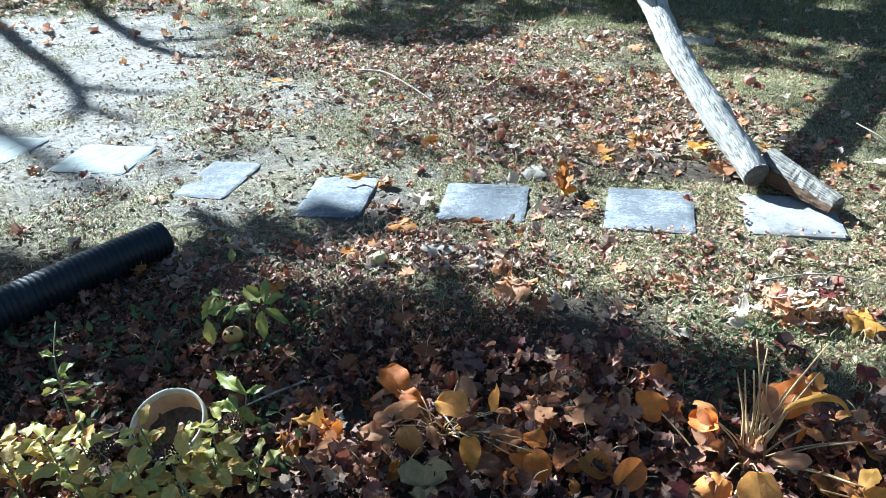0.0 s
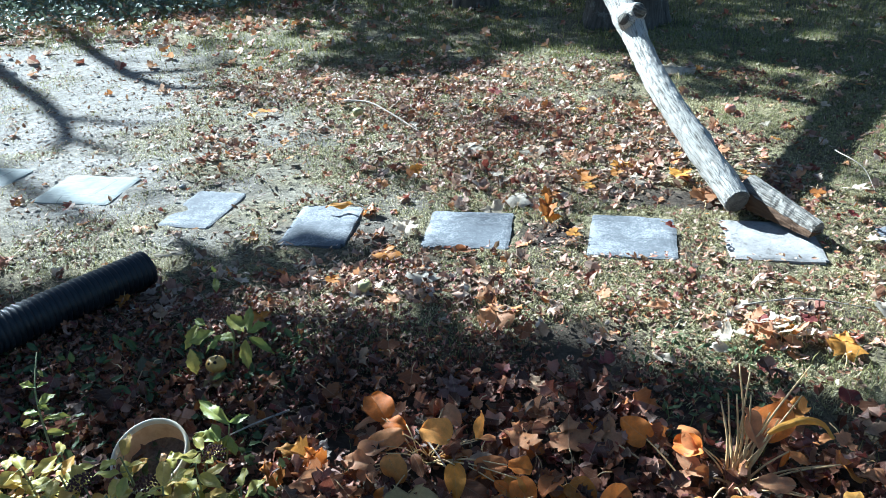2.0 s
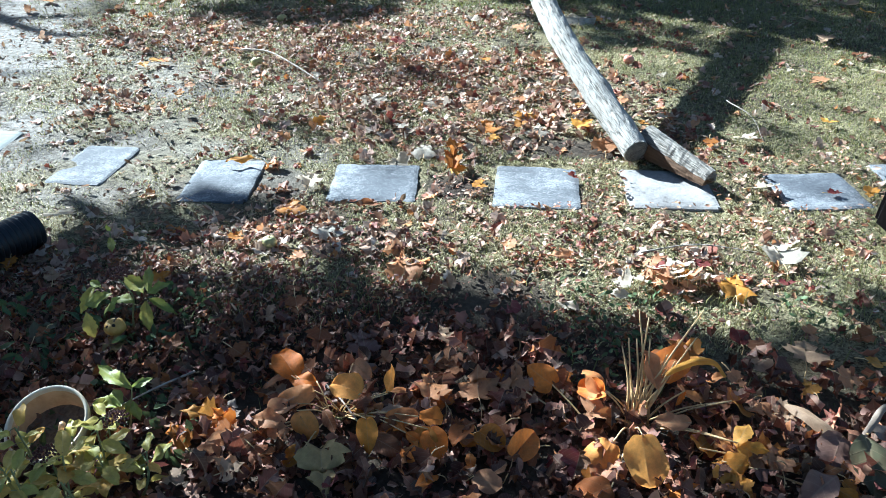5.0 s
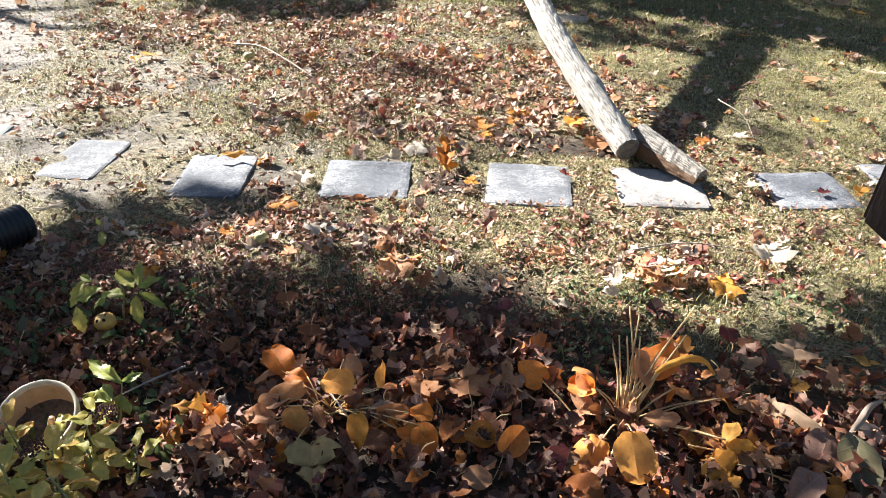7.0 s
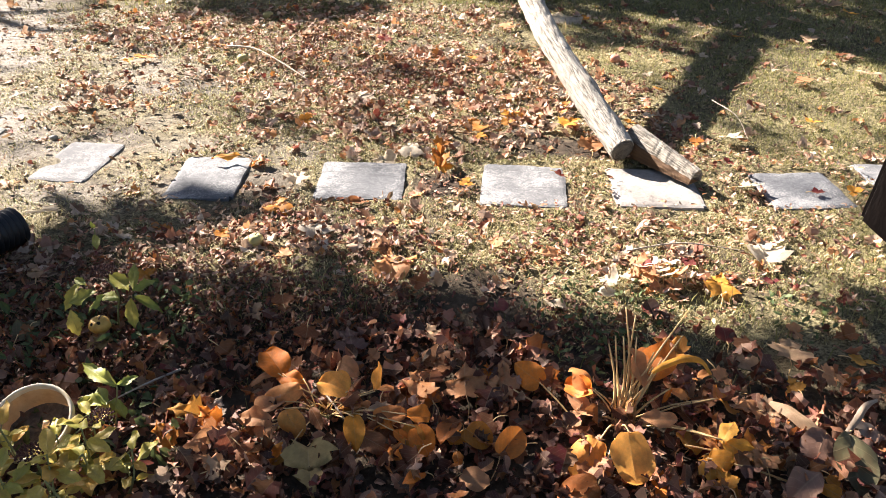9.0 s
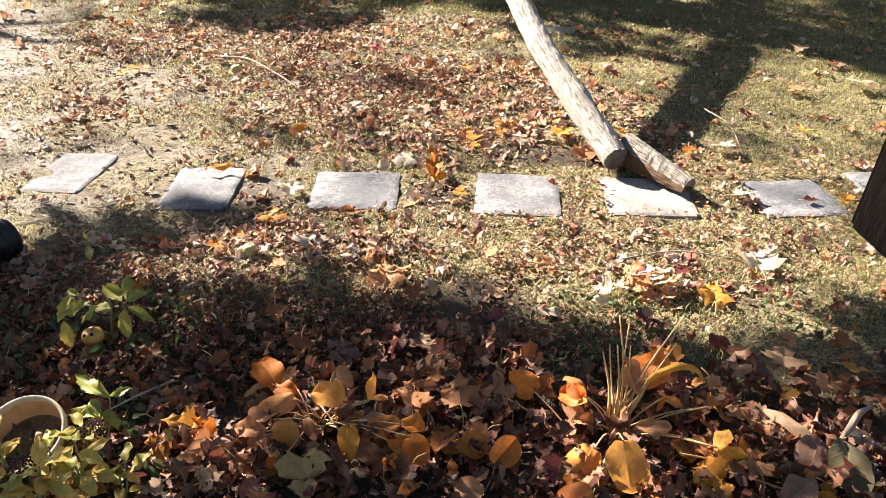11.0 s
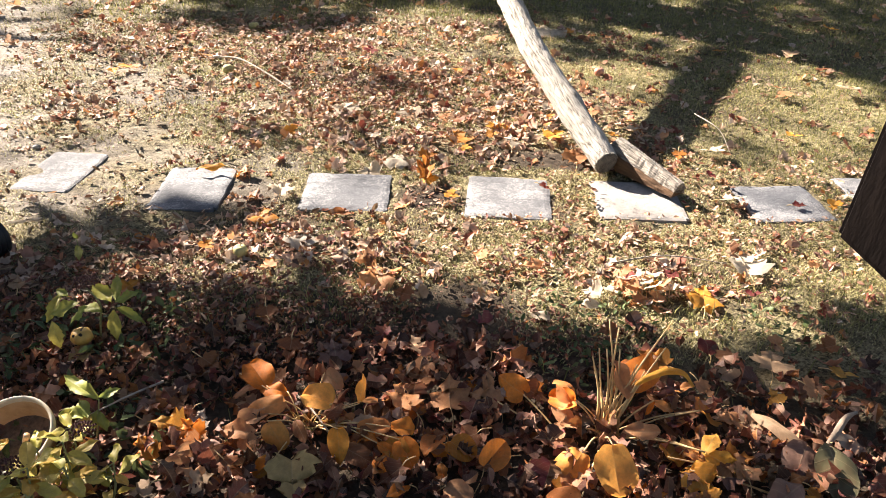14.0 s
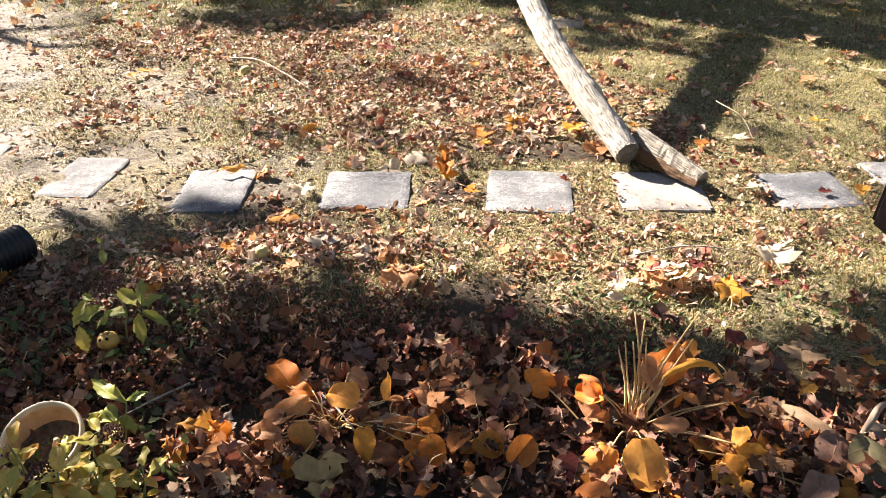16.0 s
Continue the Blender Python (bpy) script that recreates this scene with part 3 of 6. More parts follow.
def leaf_shape(outline, rows=2, curl=0.5, fold=0.2, twist=0.15, ruffle=0.05, seed=0):
    """Vertices, faces and flat coordinates of one leaf: midrib, inner rows and rim, bent out of plane."""
    r = random.Random(seed)
    n = len(outline)
    verts, flat, faces = [], [], []
    ys = [max(0.0, min(0.97, o[1] * 0.9 + 0.02 * i)) for i, o in enumerate(outline)]
    ys = [max(ys[:i + 1]) for i in range(n)]
    ph = [r.uniform(0, 6.28) for _ in range(4)]
    for side in (1, -1):
        base = len(verts)
        even = len(outline) > 14 or outline is HEART or outline is ROUND    # smooth-edged leaves
        jit = [r.uniform(0.975, 1.02) if even and outline is not MAPLE else r.uniform(0.86, 1.1) for _ in range(n)]
        for i, (x, y) in enumerate(outline):
            for k in range(rows + 1):
                f = k / rows
                px, py = side * x * f * jit[i], ys[i] * (1 - f) + y * f
                z = curl * (0.5 * (py - 0.45) ** 2 + 0.6 * px * px) + fold * abs(px) + twist * px * (py - 0.3)
                z += ruffle * f * (math.sin(9 * py + ph[0]) + math.sin(13 * px + 7 * py + ph[1]))
                verts.append((px, py, z))
                flat.append((px, py, 0.0))
        for i in range(n - 1):
            for k in range(rows):
                a = base + i * (rows + 1) + k
                q = (a, a + 1, a + rows + 2, a + rows + 1)
                faces.append(q if side == 1 else q[::-1])
    return np.array(verts), np.array(faces), np.array(flat)


def scatter(name, shapes, xyz, size, mat, tilt=0.35, yaw=None, lift=0.0):
    """Many leaves in one mesh."""
    xyz, size = np.asarray(xyz), np.asarray(size)
    n = len(xyz)
    R = rot_arrays(rng.uniform(0, 6.283, n) if yaw is None else yaw, rng.normal(0, tilt, n), rng.normal(0, tilt, n))
    if lift:
        R = rot_arrays(np.zeros(n), np.full(n, lift), np.zeros(n)) @ R
    pick = rng.integers(0, len(shapes), n)
    V, Fc, L, off = [], [], [], 0
    for s, (v, f, l) in enumerate(shapes):
        i = np.where(pick == s)[0]
        if not len(i):
            continue
        c = v - np.array([0, 0.45, 0])
        w = np.einsum("nij,vj->nvi", R[i], c) * size[i][:, None, None]
        w[:, :, 2] -= np.minimum(w[:, :, 2].min(axis=1), 0)[:, None] * 0.75
        w += xyz[i][:, None, :]
        V.append(w.reshape(-1, 3))
        L.append(np.tile(l, (len(i), 1)))
        Fc.append((f[None] + (off + np.arange(len(i)) * len(v))[:, None, None]).reshape(-1, 4))
        off += len(i) * len(v)
    me = add_mesh(name, np.concatenate(V), np.concatenate(Fc), mat, lf=np.concatenate(L))
    return new(name, me)


def sprinkle(n, x0, x1, y0, y1, keep):
    """Up to n places with a chance keep(x, y), on the ground."""
    x, y = rng.uniform(x0, x1, n), rng.uniform(y0, y1, n)
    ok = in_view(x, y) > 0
    x, y = x[ok], y[ok]
    ok = rng.random(len(x)) < keep(x, y)
    x, y = x[ok], y[ok]
    return np.stack([x, y, gh(x, y)], 1)


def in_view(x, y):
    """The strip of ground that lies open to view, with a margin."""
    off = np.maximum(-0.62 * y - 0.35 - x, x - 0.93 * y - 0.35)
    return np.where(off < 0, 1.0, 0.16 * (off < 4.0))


SLABS = [
    (-1.885, 3.185, 0.31, 0.28, -16.0),
    (-1.37, 3.018, 0.328, 0.283, -11.9),
    (-0.839, 2.763, 0.207, 0.325, -15.1),
    (-0.368, 2.57, 0.229, 0.329, -9.4),
    (0.15, 2.475, 0.292, 0.286, -9.7),
    (0.694, 2.365, 0.284, 0.316, -14.6),
    (1.127, 2.286, 0.29, 0.29, -11.0),
    (1.617, 2.202, 0.271, 0.269, -5.8),
    (2.03, 2.22, 0.28, 0.27, -8.0),
]


def on_slab(x, y, grow=0.0):
    """1 on a stepping stone, else 0."""
    out = np.zeros_like(np.asarray(x, dtype=float))
    for cx, cy, w, d, deg in SLABS:
        c, s = math.cos(radians(deg)), math.sin(radians(deg))
        dx, dy = x - cx, y - cy
        out = np.maximum(out, (np.abs(dx * c + dy * s) < w / 2 + grow) * (np.abs(-dx * s + dy * c) < d / 2 + grow) * 1.0)
    return out


maple_hi = [leaf_shape(MAPLE, 2, random.uniform(-0.5, 0.9), random.uniform(-0.1, 0.35), random.uniform(-0.4, 0.4), 0.035, k) for k in range(9)]
maple_lo = [leaf_shape(MAPLE, 1, random.uniform(-0.5, 0.9), random.uniform(-0.2, 0.5), random.uniform(-0.4, 0.4), 0.05, 20 + k) for k in range(7)]
oval_hi = [leaf_shape(OVAL, 2, random.uniform(-0.3, 0.9), random.uniform(0.0, 0.6), random.uniform(-0.6, 0.6), 0.03, 40 + k) for k in range(6)]
oval_lo = [leaf_shape(OVAL, 1, random.uniform(-0.4, 0.7), random.uniform(-0.1, 0.4), random.uniform(-0.6, 0.6), 0.04, 50 + k) for k in range(6)]
lobed_lo = [leaf_shape(LOBED, 1, random.uniform(-0.4, 0.7), random.uniform(-0.1, 0.4), random.uniform(-0.6, 0.6), 0.04, 60 + k) for k in range(4)]


crumple = lambda outline, seed: leaf_shape(outline, 1, random.choice((-1, 1)) * random.uniform(0.5, 2.0), random.uniform(-0.3, 0.9), random.uniform(-1.0, 1.0), 0.11, seed)
crumpled = [crumple(MAPLE, 80 + k) for k in range(8)] + [crumple(LOBED, 90 + k) for k in range(4)]
bits = [crumple(FRAG, 100 + k) for k in range(7)] + [crumple(OVAL, 110 + k) for k in range(5)]


# ---- fallen leaves that nobody could count ----
def tuft(x, y):
    return np.clip(0.6 + 1.1 * fbm(x, y, 3.2, 7.0) + 0.8 * fbm(x, y, 12.0, 8.0) + 0.7 * fbm(x, y, 30.0, 9.0), 0.03 + 0.6 * clip01((x - 1.2) / 0.5), 1.0)


def pile_at(x, y):
    """Where leaves gathered on the lawn."""
    return most(ell(x, y, 0.55, 3.3, 0.75, 0.65), ell(x, y, 1.25, 2.7, 0.22, 0.3), ell(x, y, 0.95, 1.78, 0.22, 0.12), 0.7 * ell(x, y, -0.3, 4.5, 1.6, 0.4),
               ell(x, y, -2.6, 6.6, 1.8, 0.6), 0.8 * ell(x, y, -0.35, 2.1, 0.6, 0.22), 0.3 * ell(x, y, 0.0, 2.15, 1.1, 0.35) * clip01(0.5 + 1.5 * fbm(x, y, 3.0, 71.0)), 0.5 * ell(x, y, -0.2, 3.2, 1.2, 0.9) * clip01(0.4 + 2.0 * fbm(x, y, 2.2, 73.0)))


POT_X, POT_Y = (-0.582, 1.308)
p = sprinkle(30000, -3.6, 3.9, -0.9, 2.2, lambda x, y: in_view(x, y) * (0.25 + 0.75 * (y > 0.6)) * bed_at(x, y) * (1 - on_slab(x, y)) * (1 - ell(x, y, POT_X, POT_Y, 0.07, 0.07)) * (1 - 0.8 * dirt_at(x, y)) * (1 - 0.75 * most(ell(x, y, 0.72, 1.55, 0.2, 0.16), ell(x, y, 0.62, 1.38, 0.12, 0.1))))
p[:, 2] += rng.uniform(0.0, 0.04, len(p))
back = clip01((p[:, 1] - 1.5) / 0.25)                     # towards the lawn the litter is finer
a, b = p[(np.arange(len(p)) % 4 == 0) & (back < 0.5)], p[np.arange(len(p)) % 4 != 0]
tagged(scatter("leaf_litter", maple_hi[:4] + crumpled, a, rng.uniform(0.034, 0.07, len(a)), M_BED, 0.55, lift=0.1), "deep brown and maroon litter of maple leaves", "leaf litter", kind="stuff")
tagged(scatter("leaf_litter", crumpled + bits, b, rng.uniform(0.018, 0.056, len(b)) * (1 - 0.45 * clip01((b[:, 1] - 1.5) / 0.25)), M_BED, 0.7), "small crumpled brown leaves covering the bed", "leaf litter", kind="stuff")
p = sprinkle(52000, -1.7, 2.4, 0.8, 2.15, lambda x, y: bed_at(x, y) * (1 - on_slab(x, y)) * (1 - ell(x, y, POT_X, POT_Y, 0.07, 0.07)) * (1 - 0.85 * dirt_at(x, y)) * (0.12 + 0.88 * clip01((y - 1.4) / 0.25)))
p[:, 2] += rng.uniform(0.0, 0.025, len(p))
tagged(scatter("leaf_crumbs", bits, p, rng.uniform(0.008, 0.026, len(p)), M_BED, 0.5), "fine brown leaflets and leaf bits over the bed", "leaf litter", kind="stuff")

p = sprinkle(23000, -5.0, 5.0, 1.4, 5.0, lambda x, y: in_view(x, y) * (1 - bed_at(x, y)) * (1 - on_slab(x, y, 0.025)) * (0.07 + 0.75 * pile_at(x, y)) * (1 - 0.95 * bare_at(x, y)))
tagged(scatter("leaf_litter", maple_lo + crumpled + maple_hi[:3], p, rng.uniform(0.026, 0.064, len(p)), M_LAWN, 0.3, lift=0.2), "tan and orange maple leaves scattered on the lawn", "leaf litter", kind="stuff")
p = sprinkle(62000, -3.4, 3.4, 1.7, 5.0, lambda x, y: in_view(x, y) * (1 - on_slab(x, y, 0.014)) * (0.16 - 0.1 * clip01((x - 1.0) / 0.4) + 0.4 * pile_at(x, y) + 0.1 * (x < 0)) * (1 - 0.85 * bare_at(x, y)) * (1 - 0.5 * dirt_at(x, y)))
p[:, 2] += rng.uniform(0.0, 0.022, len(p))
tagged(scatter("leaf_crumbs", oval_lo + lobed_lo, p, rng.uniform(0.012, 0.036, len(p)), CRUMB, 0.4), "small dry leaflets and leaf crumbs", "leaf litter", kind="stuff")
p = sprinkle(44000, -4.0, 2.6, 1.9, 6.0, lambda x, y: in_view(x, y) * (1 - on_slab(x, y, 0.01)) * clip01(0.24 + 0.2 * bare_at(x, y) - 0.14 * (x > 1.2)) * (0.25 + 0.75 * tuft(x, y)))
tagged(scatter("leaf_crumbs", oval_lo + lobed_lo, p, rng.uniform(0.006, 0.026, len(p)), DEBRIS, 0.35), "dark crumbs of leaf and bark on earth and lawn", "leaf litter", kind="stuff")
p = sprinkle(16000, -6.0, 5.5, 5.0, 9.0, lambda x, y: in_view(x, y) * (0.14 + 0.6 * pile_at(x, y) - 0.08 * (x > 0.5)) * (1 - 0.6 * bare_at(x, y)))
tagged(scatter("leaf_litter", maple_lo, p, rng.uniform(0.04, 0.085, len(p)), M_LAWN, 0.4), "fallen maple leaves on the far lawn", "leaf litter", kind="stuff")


p = sprinkle(30000, -1.6, 1.9, 1.8, 4.4, lambda x, y: (1 - on_slab(x, y, 0.016)) * (1 - 0.8 * bare_at(x, y)) * clip01(-0.12 + 0.36 * ell(x, y, -0.35, 2.08, 0.7, 0.2) + 0.02 * ell(x, y, 0.3, 3.2, 1.0, 0.9) + 0.75 * fbm(x, y, 2.6, 61.0) + 0.5 * fbm(x, y, 7.0, 63.0)))
p[:, 2] += rng.uniform(0.004, 0.02, len(p))
tagged(scatter("leaf_crumbs", bits, p, rng.uniform(0.012, 0.03, len(p)), M_BED, 0.4), "brown leaflets and broken leaves on the lawn", "leaf litter", kind="stuff")


# ---- grass ----
def blades(name, p, h, mat, label, lean=0.55):
    """Bent blades of two joints each, in one mesh."""
    n = len(p)
    yaw, le = rng.uniform(0, 6.283, n), np.abs(rng.normal(lean, 0.3, n))
    hh = h * rng.uniform(0.5, 1.25, n)
    w = rng.uniform(0.0006, 0.0015, n) * (1 + 0.16 * np.maximum(p[:, 1] - 2.5, 0))
    d = np.stack([np.cos(yaw), np.sin(yaw), np.zeros(n)], 1)
    s = np.stack([-np.sin(yaw), np.cos(yaw), np.zeros(n)], 1) * w[:, None]
    mid = p + d * (hh * 0.5 * np.sin(le * 0.6))[:, None] + np.stack([np.zeros(n), np.zeros(n), hh * 0.5 * np.cos(le * 0.6)], 1)
    tip = mid + d * (hh * 0.5 * np.sin(le * 1.8))[:, None] + np.stack([np.zeros(n), np.zeros(n), hh * 0.5 * np.cos(le * 1.8)], 1)
    v = np.stack([p - s, p + s, mid + s * 0.8, mid - s * 0.8, tip], 1).reshape(-1, 3)
    k = np.arange(n)[:, None] * 5
    f = np.concatenate([k + np.array([[0, 1, 2]]), k + np.array([[0, 2, 3]]), k + np.array([[3, 2, 4]])])
    return tagged(new(name, add_mesh(name, v, f, mat, smooth=False)), label, "grass", kind="stuff")




def green_at(x, y):
    """Greener lawn under the trees and at the far right."""
    return clip01(most((y - 4.2 + 0.3 * x) / 1.0, 0.6 * clip01((x - 1.3) / 0.6), (x - 2.7) / 0.8) + 0.5 * fbm(x, y, 1.3, 11.0))


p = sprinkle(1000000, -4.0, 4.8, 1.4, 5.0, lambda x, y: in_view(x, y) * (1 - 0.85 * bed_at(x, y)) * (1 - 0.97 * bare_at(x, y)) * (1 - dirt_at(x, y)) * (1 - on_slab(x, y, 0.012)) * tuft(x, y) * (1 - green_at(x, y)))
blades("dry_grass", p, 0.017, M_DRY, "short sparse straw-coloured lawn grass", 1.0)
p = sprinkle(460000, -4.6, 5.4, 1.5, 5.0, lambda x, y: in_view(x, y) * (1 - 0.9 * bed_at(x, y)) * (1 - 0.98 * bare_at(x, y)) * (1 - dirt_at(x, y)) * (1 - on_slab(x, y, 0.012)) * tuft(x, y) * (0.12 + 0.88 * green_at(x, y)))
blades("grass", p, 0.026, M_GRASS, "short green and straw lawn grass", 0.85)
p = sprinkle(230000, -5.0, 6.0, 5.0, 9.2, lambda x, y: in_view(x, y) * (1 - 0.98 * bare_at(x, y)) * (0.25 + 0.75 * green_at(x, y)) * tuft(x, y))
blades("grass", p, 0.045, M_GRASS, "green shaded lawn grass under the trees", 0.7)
p = sprinkle(9000, -1.2, 1.9, 1.2, 1.95, lambda x, y: in_view(x, y) * (1 - on_slab(x, y)) * (0.08 + 0.5 * most(0.5 * ell(x, y, 1.15, 1.55, 0.35, 0.16), ell(x, y, -0.1, 1.75, 0.3, 0.1), ell(x, y, 1.5, 1.6, 0.3, 0.15))))
blades("bed_grass", p, 0.06, M_GRASS, "dark green grass blades in the litter", 0.8)

p = sprinkle(4200, 0.35, 2.4, 1.5, 2.5, lambda x, y: 0.75 * (1 - bed_at(x, y)) * (1 - on_slab(x, y)))
p[:, 2] += rng.uniform(0.005, 0.03, len(p))
tagged(scatter("leaf_crumbs", oval_lo + lobed_lo, p, rng.uniform(0.008, 0.026, len(p)), M_LAWN, 0.4), "pale dry leaf crumbs on the sunny lawn edge", "leaf litter", kind="stuff")

# ---- low weeds ----
p = sprinkle(1500, 0.3, 1.35, 1.25, 1.85, lambda x, y: 0.75 * most(ell(x, y, 0.72, 1.55, 0.2, 0.16), ell(x, y, 0.62, 1.38, 0.12, 0.1), 0.5 * ell(x, y, 1.2, 1.5, 0.12, 0.1)))
p[:, 2] += rng.uniform(0.015, 0.045, len(p))
tagged(scatter("low_weeds", oval_lo[:3], p, rng.uniform(0.014, 0.026, len(p)), M_LEAF["weed"], 0.5), "low green clover-like weeds in the bed", "weeds", kind="stuff")
p = sprinkle(1400, -1.4, -0.3, 1.2, 1.85, lambda x, y: 0.5 * in_view(x, y))
p[:, 2] += rng.uniform(0.01, 0.05, len(p))
tagged(scatter("low_weeds", oval_lo + lobed_lo, p, rng.uniform(0.02, 0.04, len(p)), M_LEAF["weed"], 0.6), "dark green weeds among the litter", "weeds", kind="stuff")
p = sprinkle(8000, -5.2, -0.6, 5.8, 9.2, lambda x, y: in_view(x, y) * clip01((y - 6.0 - 0.45 * (x + 3)) / 0.7))
p[:, 2] += rng.uniform(0.02, 0.12, len(p))
tagged(scatter("ground_cover", oval_lo, p, rng.uniform(0.04, 0.075, len(p)), M_LEAF["cover"], 0.5), "blue-green ground cover plants at the lawn's edge", "ground cover", kind="stuff")


# ---- stepping stones ----
def slab(cx, cy, w, d, deg, seed, mat, words):
    """A split slate slab with chipped edges and a slightly uneven top."""
    r = random.Random(seed)
    n, m = 26, 26
    th = 0.032
    verts, faces = [], []
    for j in range(m + 1):
        for i in range(n + 1):
            u, v = i / n * 2 - 1, j / m * 2 - 1
            edge = max(abs(u), abs(v))
            x, y = u * w / 2, v * d / 2
            if edge > 0.999:
                k = 0.003 * fbm(x * 3 + seed, y * 3, 6, seed) + 0.0012 * fbm(x, y, 40, seed + 2)
                x *= 1 + k / (w / 2)
                y *= 1 + k / (d / 2)
                if abs(u) > 0.999 and abs(v) > 0.999:
                    cut = r.uniform(0.90, 0.985)
                    x, y = x * cut, y * cut
            z = 0.0016 * fbm(x, y, 14, seed) + 0.001 * fbm(x, y, 45, seed) - (0.004 if edge > 0.999 else (0.001 if edge > 0.9 else 0))
            verts.append((x, y, z))
    top = lambda i, j: j * (n + 1) + i
    for j in range(m):
        for i in range(n):
            faces.append((top(i, j), top(i + 1, j), top(i + 1, j + 1), top(i, j + 1)))
    rim = [top(i, 0) for i in range(n)] + [top(n, j) for j in range(m)] + [top(i, m) for i in range(n, 0, -1)] + [top(0, j) for j in range(m, 0, -1)]
    start = len(verts)
    for level, grow in ((-0.45, 1.012), (-1.0, 0.995)):
        for q in rim:
            x, y, z = verts[q]
            k = grow + 0.003 * fbm(x + level, y, 18, seed + 5)
            verts.append((x * k, y * k, level * th))
    L = len(rim)
    for a0, b0 in ((None, start), (start, start + L)):
        for i in range(L):
            j = (i + 1) % L
            q = (rim[i], rim[j]) if a0 is None else (a0 + i, a0 + j)
            faces.append((q[1], q[0], b0 + i, b0 + j))
    faces.append(tuple(range(start + L, start + 2 * L))[::-1])
    me = add_mesh("stepping_stone", verts, faces, mat, smooth=False)
    ob = new("stepping_stone", me)
    ob.matrix_world = pose(cx, cy, 0.002, r.uniform(-0.4, 0.4), r.uniform(-0.4, 0.4), deg)
    return tagged(ob, words, "stepping stone", "stepping stones in a row")


for k, row in enumerate(SLABS):
    slab(*row, k + 1, *((M_PALE, "pale stone slab set in trodden earth") if k < 2 else (M_SUNLIT, "slate slab coloured pale as if sunlit, under leaning firewood") if k == 6 else (M_SLATE, "grey slate stepping stone slab set in dry grass")))

# ---- leaning log ----
LOG = [(1.073, 2.466, 0.060), (1.050, 2.573, 0.105), (1.015, 2.697, 0.159), (0.985, 2.842, 0.221), (0.953, 2.99, 0.285), (0.928, 3.154, 0.355), (0.912, 3.328, 0.430), (0.897, 3.511, 0.509), (0.76, 4.4, 0.905), (0.60, 5.4, 1.33), (0.47, 6.45, 1.77)]
line = smooth_line(LOG, 420)
rad = np.interp([p.y for p in line], [2.46, 2.6, 2.9, 3.2, 3.55, 5.5], [0.044, 0.049, 0.046, 0.047, 0.051, 0.08]).tolist()


def log_bump(arc, a):
    rough = 0.05 * noise.noise((math.cos(a) * 3.5, math.sin(a) * 3.5, arc * 4)) + 0.13 * abs(noise.noise((math.cos(a) * 6, math.sin(a) * 6, arc * 14)))
    swell = 0.2 * math.exp(-((arc - 1.1) / 0.09) ** 2) + 0.14 * math.exp(-((arc - 0.32) / 0.05) ** 2) * max(0.0, math.cos(a - 0.6))
    return 1.0 + rough + swell


log = thing("log", "pale furrowed log leaning from a slab to the tree", "log", pose(*LOG[0]))
v, f, lf = tube_arrays([p - Vector(LOG[0]) for p in line], rad, 48, True, log_bump)
axis = (line[0] - line[2]).normalized()
saw = Vector((0.25, -0.93, -0.27)).normalized()          # the saw cut runs askew
for k in range(48):
    v[k] = v[k] - axis * (v[k].dot(saw) / axis.dot(saw))
part("bark", add_mesh("bark", v, f, M_LOG, lf=lf), log)
spin = saw.to_track_quat("Z", "Y").to_matrix()
face = [spin.inverted() @ (v[k] * 0.93) for k in range(48)]
rim = [q * 0.86 + Vector((0, 0, 0.006)) for q in face]
cv = [q + Vector((0, 0, -0.004)) for q in face] + [q * 0.99 + Vector((0, 0, 0.004)) for q in face] + rim + [Vector((0, 0, 0.0055))]
cf = [(r * 48 + k, r * 48 + (k + 1) % 48, (r + 1) * 48 + (k + 1) % 48, (r + 1) * 48 + k) for r in range(2) for k in range(48)] + [(96 + k, 96 + (k + 1) % 48, 144) for k in range(48)]
part("cut_end", add_mesh("cut_end", cv, cf, M_CUT), log, "weathered grey sawn end with growth rings", spin.to_4x4())
# stubs of lopped limbs near the top
for at_y, way, r in ((3.42, (-0.5, -0.72, 0.42), 0.03), (3.48, (0.28, -0.85, 0.38), 0.037)):
    o = min(line, key=lambda p: abs(p.y - at_y)) - Vector(LOG[0])
    w = Vector(way).normalized()
    v, f, lf = tube_arrays([o + w * s for s in (0.02, 0.06, 0.095, 0.105)], [r * 1.5, r * 1.15, r, r * 0.9], 20, True, lambda arc, a: 1 + 0.06 * math.sin(3 * a + arc * 30))
    stub = part("limb_stub", add_mesh("limb_stub", v, f, M_LOG, lf=lf), log, "sawn stub of a lopped limb")
    v, f, lf = tube_arrays([o + w * s for s in (0.1, 0.108)], [r * 0.82, r * 0.8], 20, True)
    part("stub_face", add_mesh("stub_face", v, f, M_CUT, lf=lf), stub, "weathered sawn face")

# ---- split billet beside the log: half-round, bark on top, split face to the front ----
A, B = Vector((1.117, 2.55, 0.072)), Vector((1.243, 2.25, 0.036))
ax = (B - A).normalized()
up = Vector((0, 0, 1))
side = ax.cross(up).normalized()
up = side.cross(ax)
billet = thing("split_billet", "half-round split of firewood lying against a slab", "firewood", Matrix.Translation(A))
prof = [(-0.066, -0.05), (-0.064, 0.015), (-0.05, 0.042), (-0.028, 0.046), (-0.006, 0.032), (0.012, 0.004)]
N = 30
length = (B - A).length


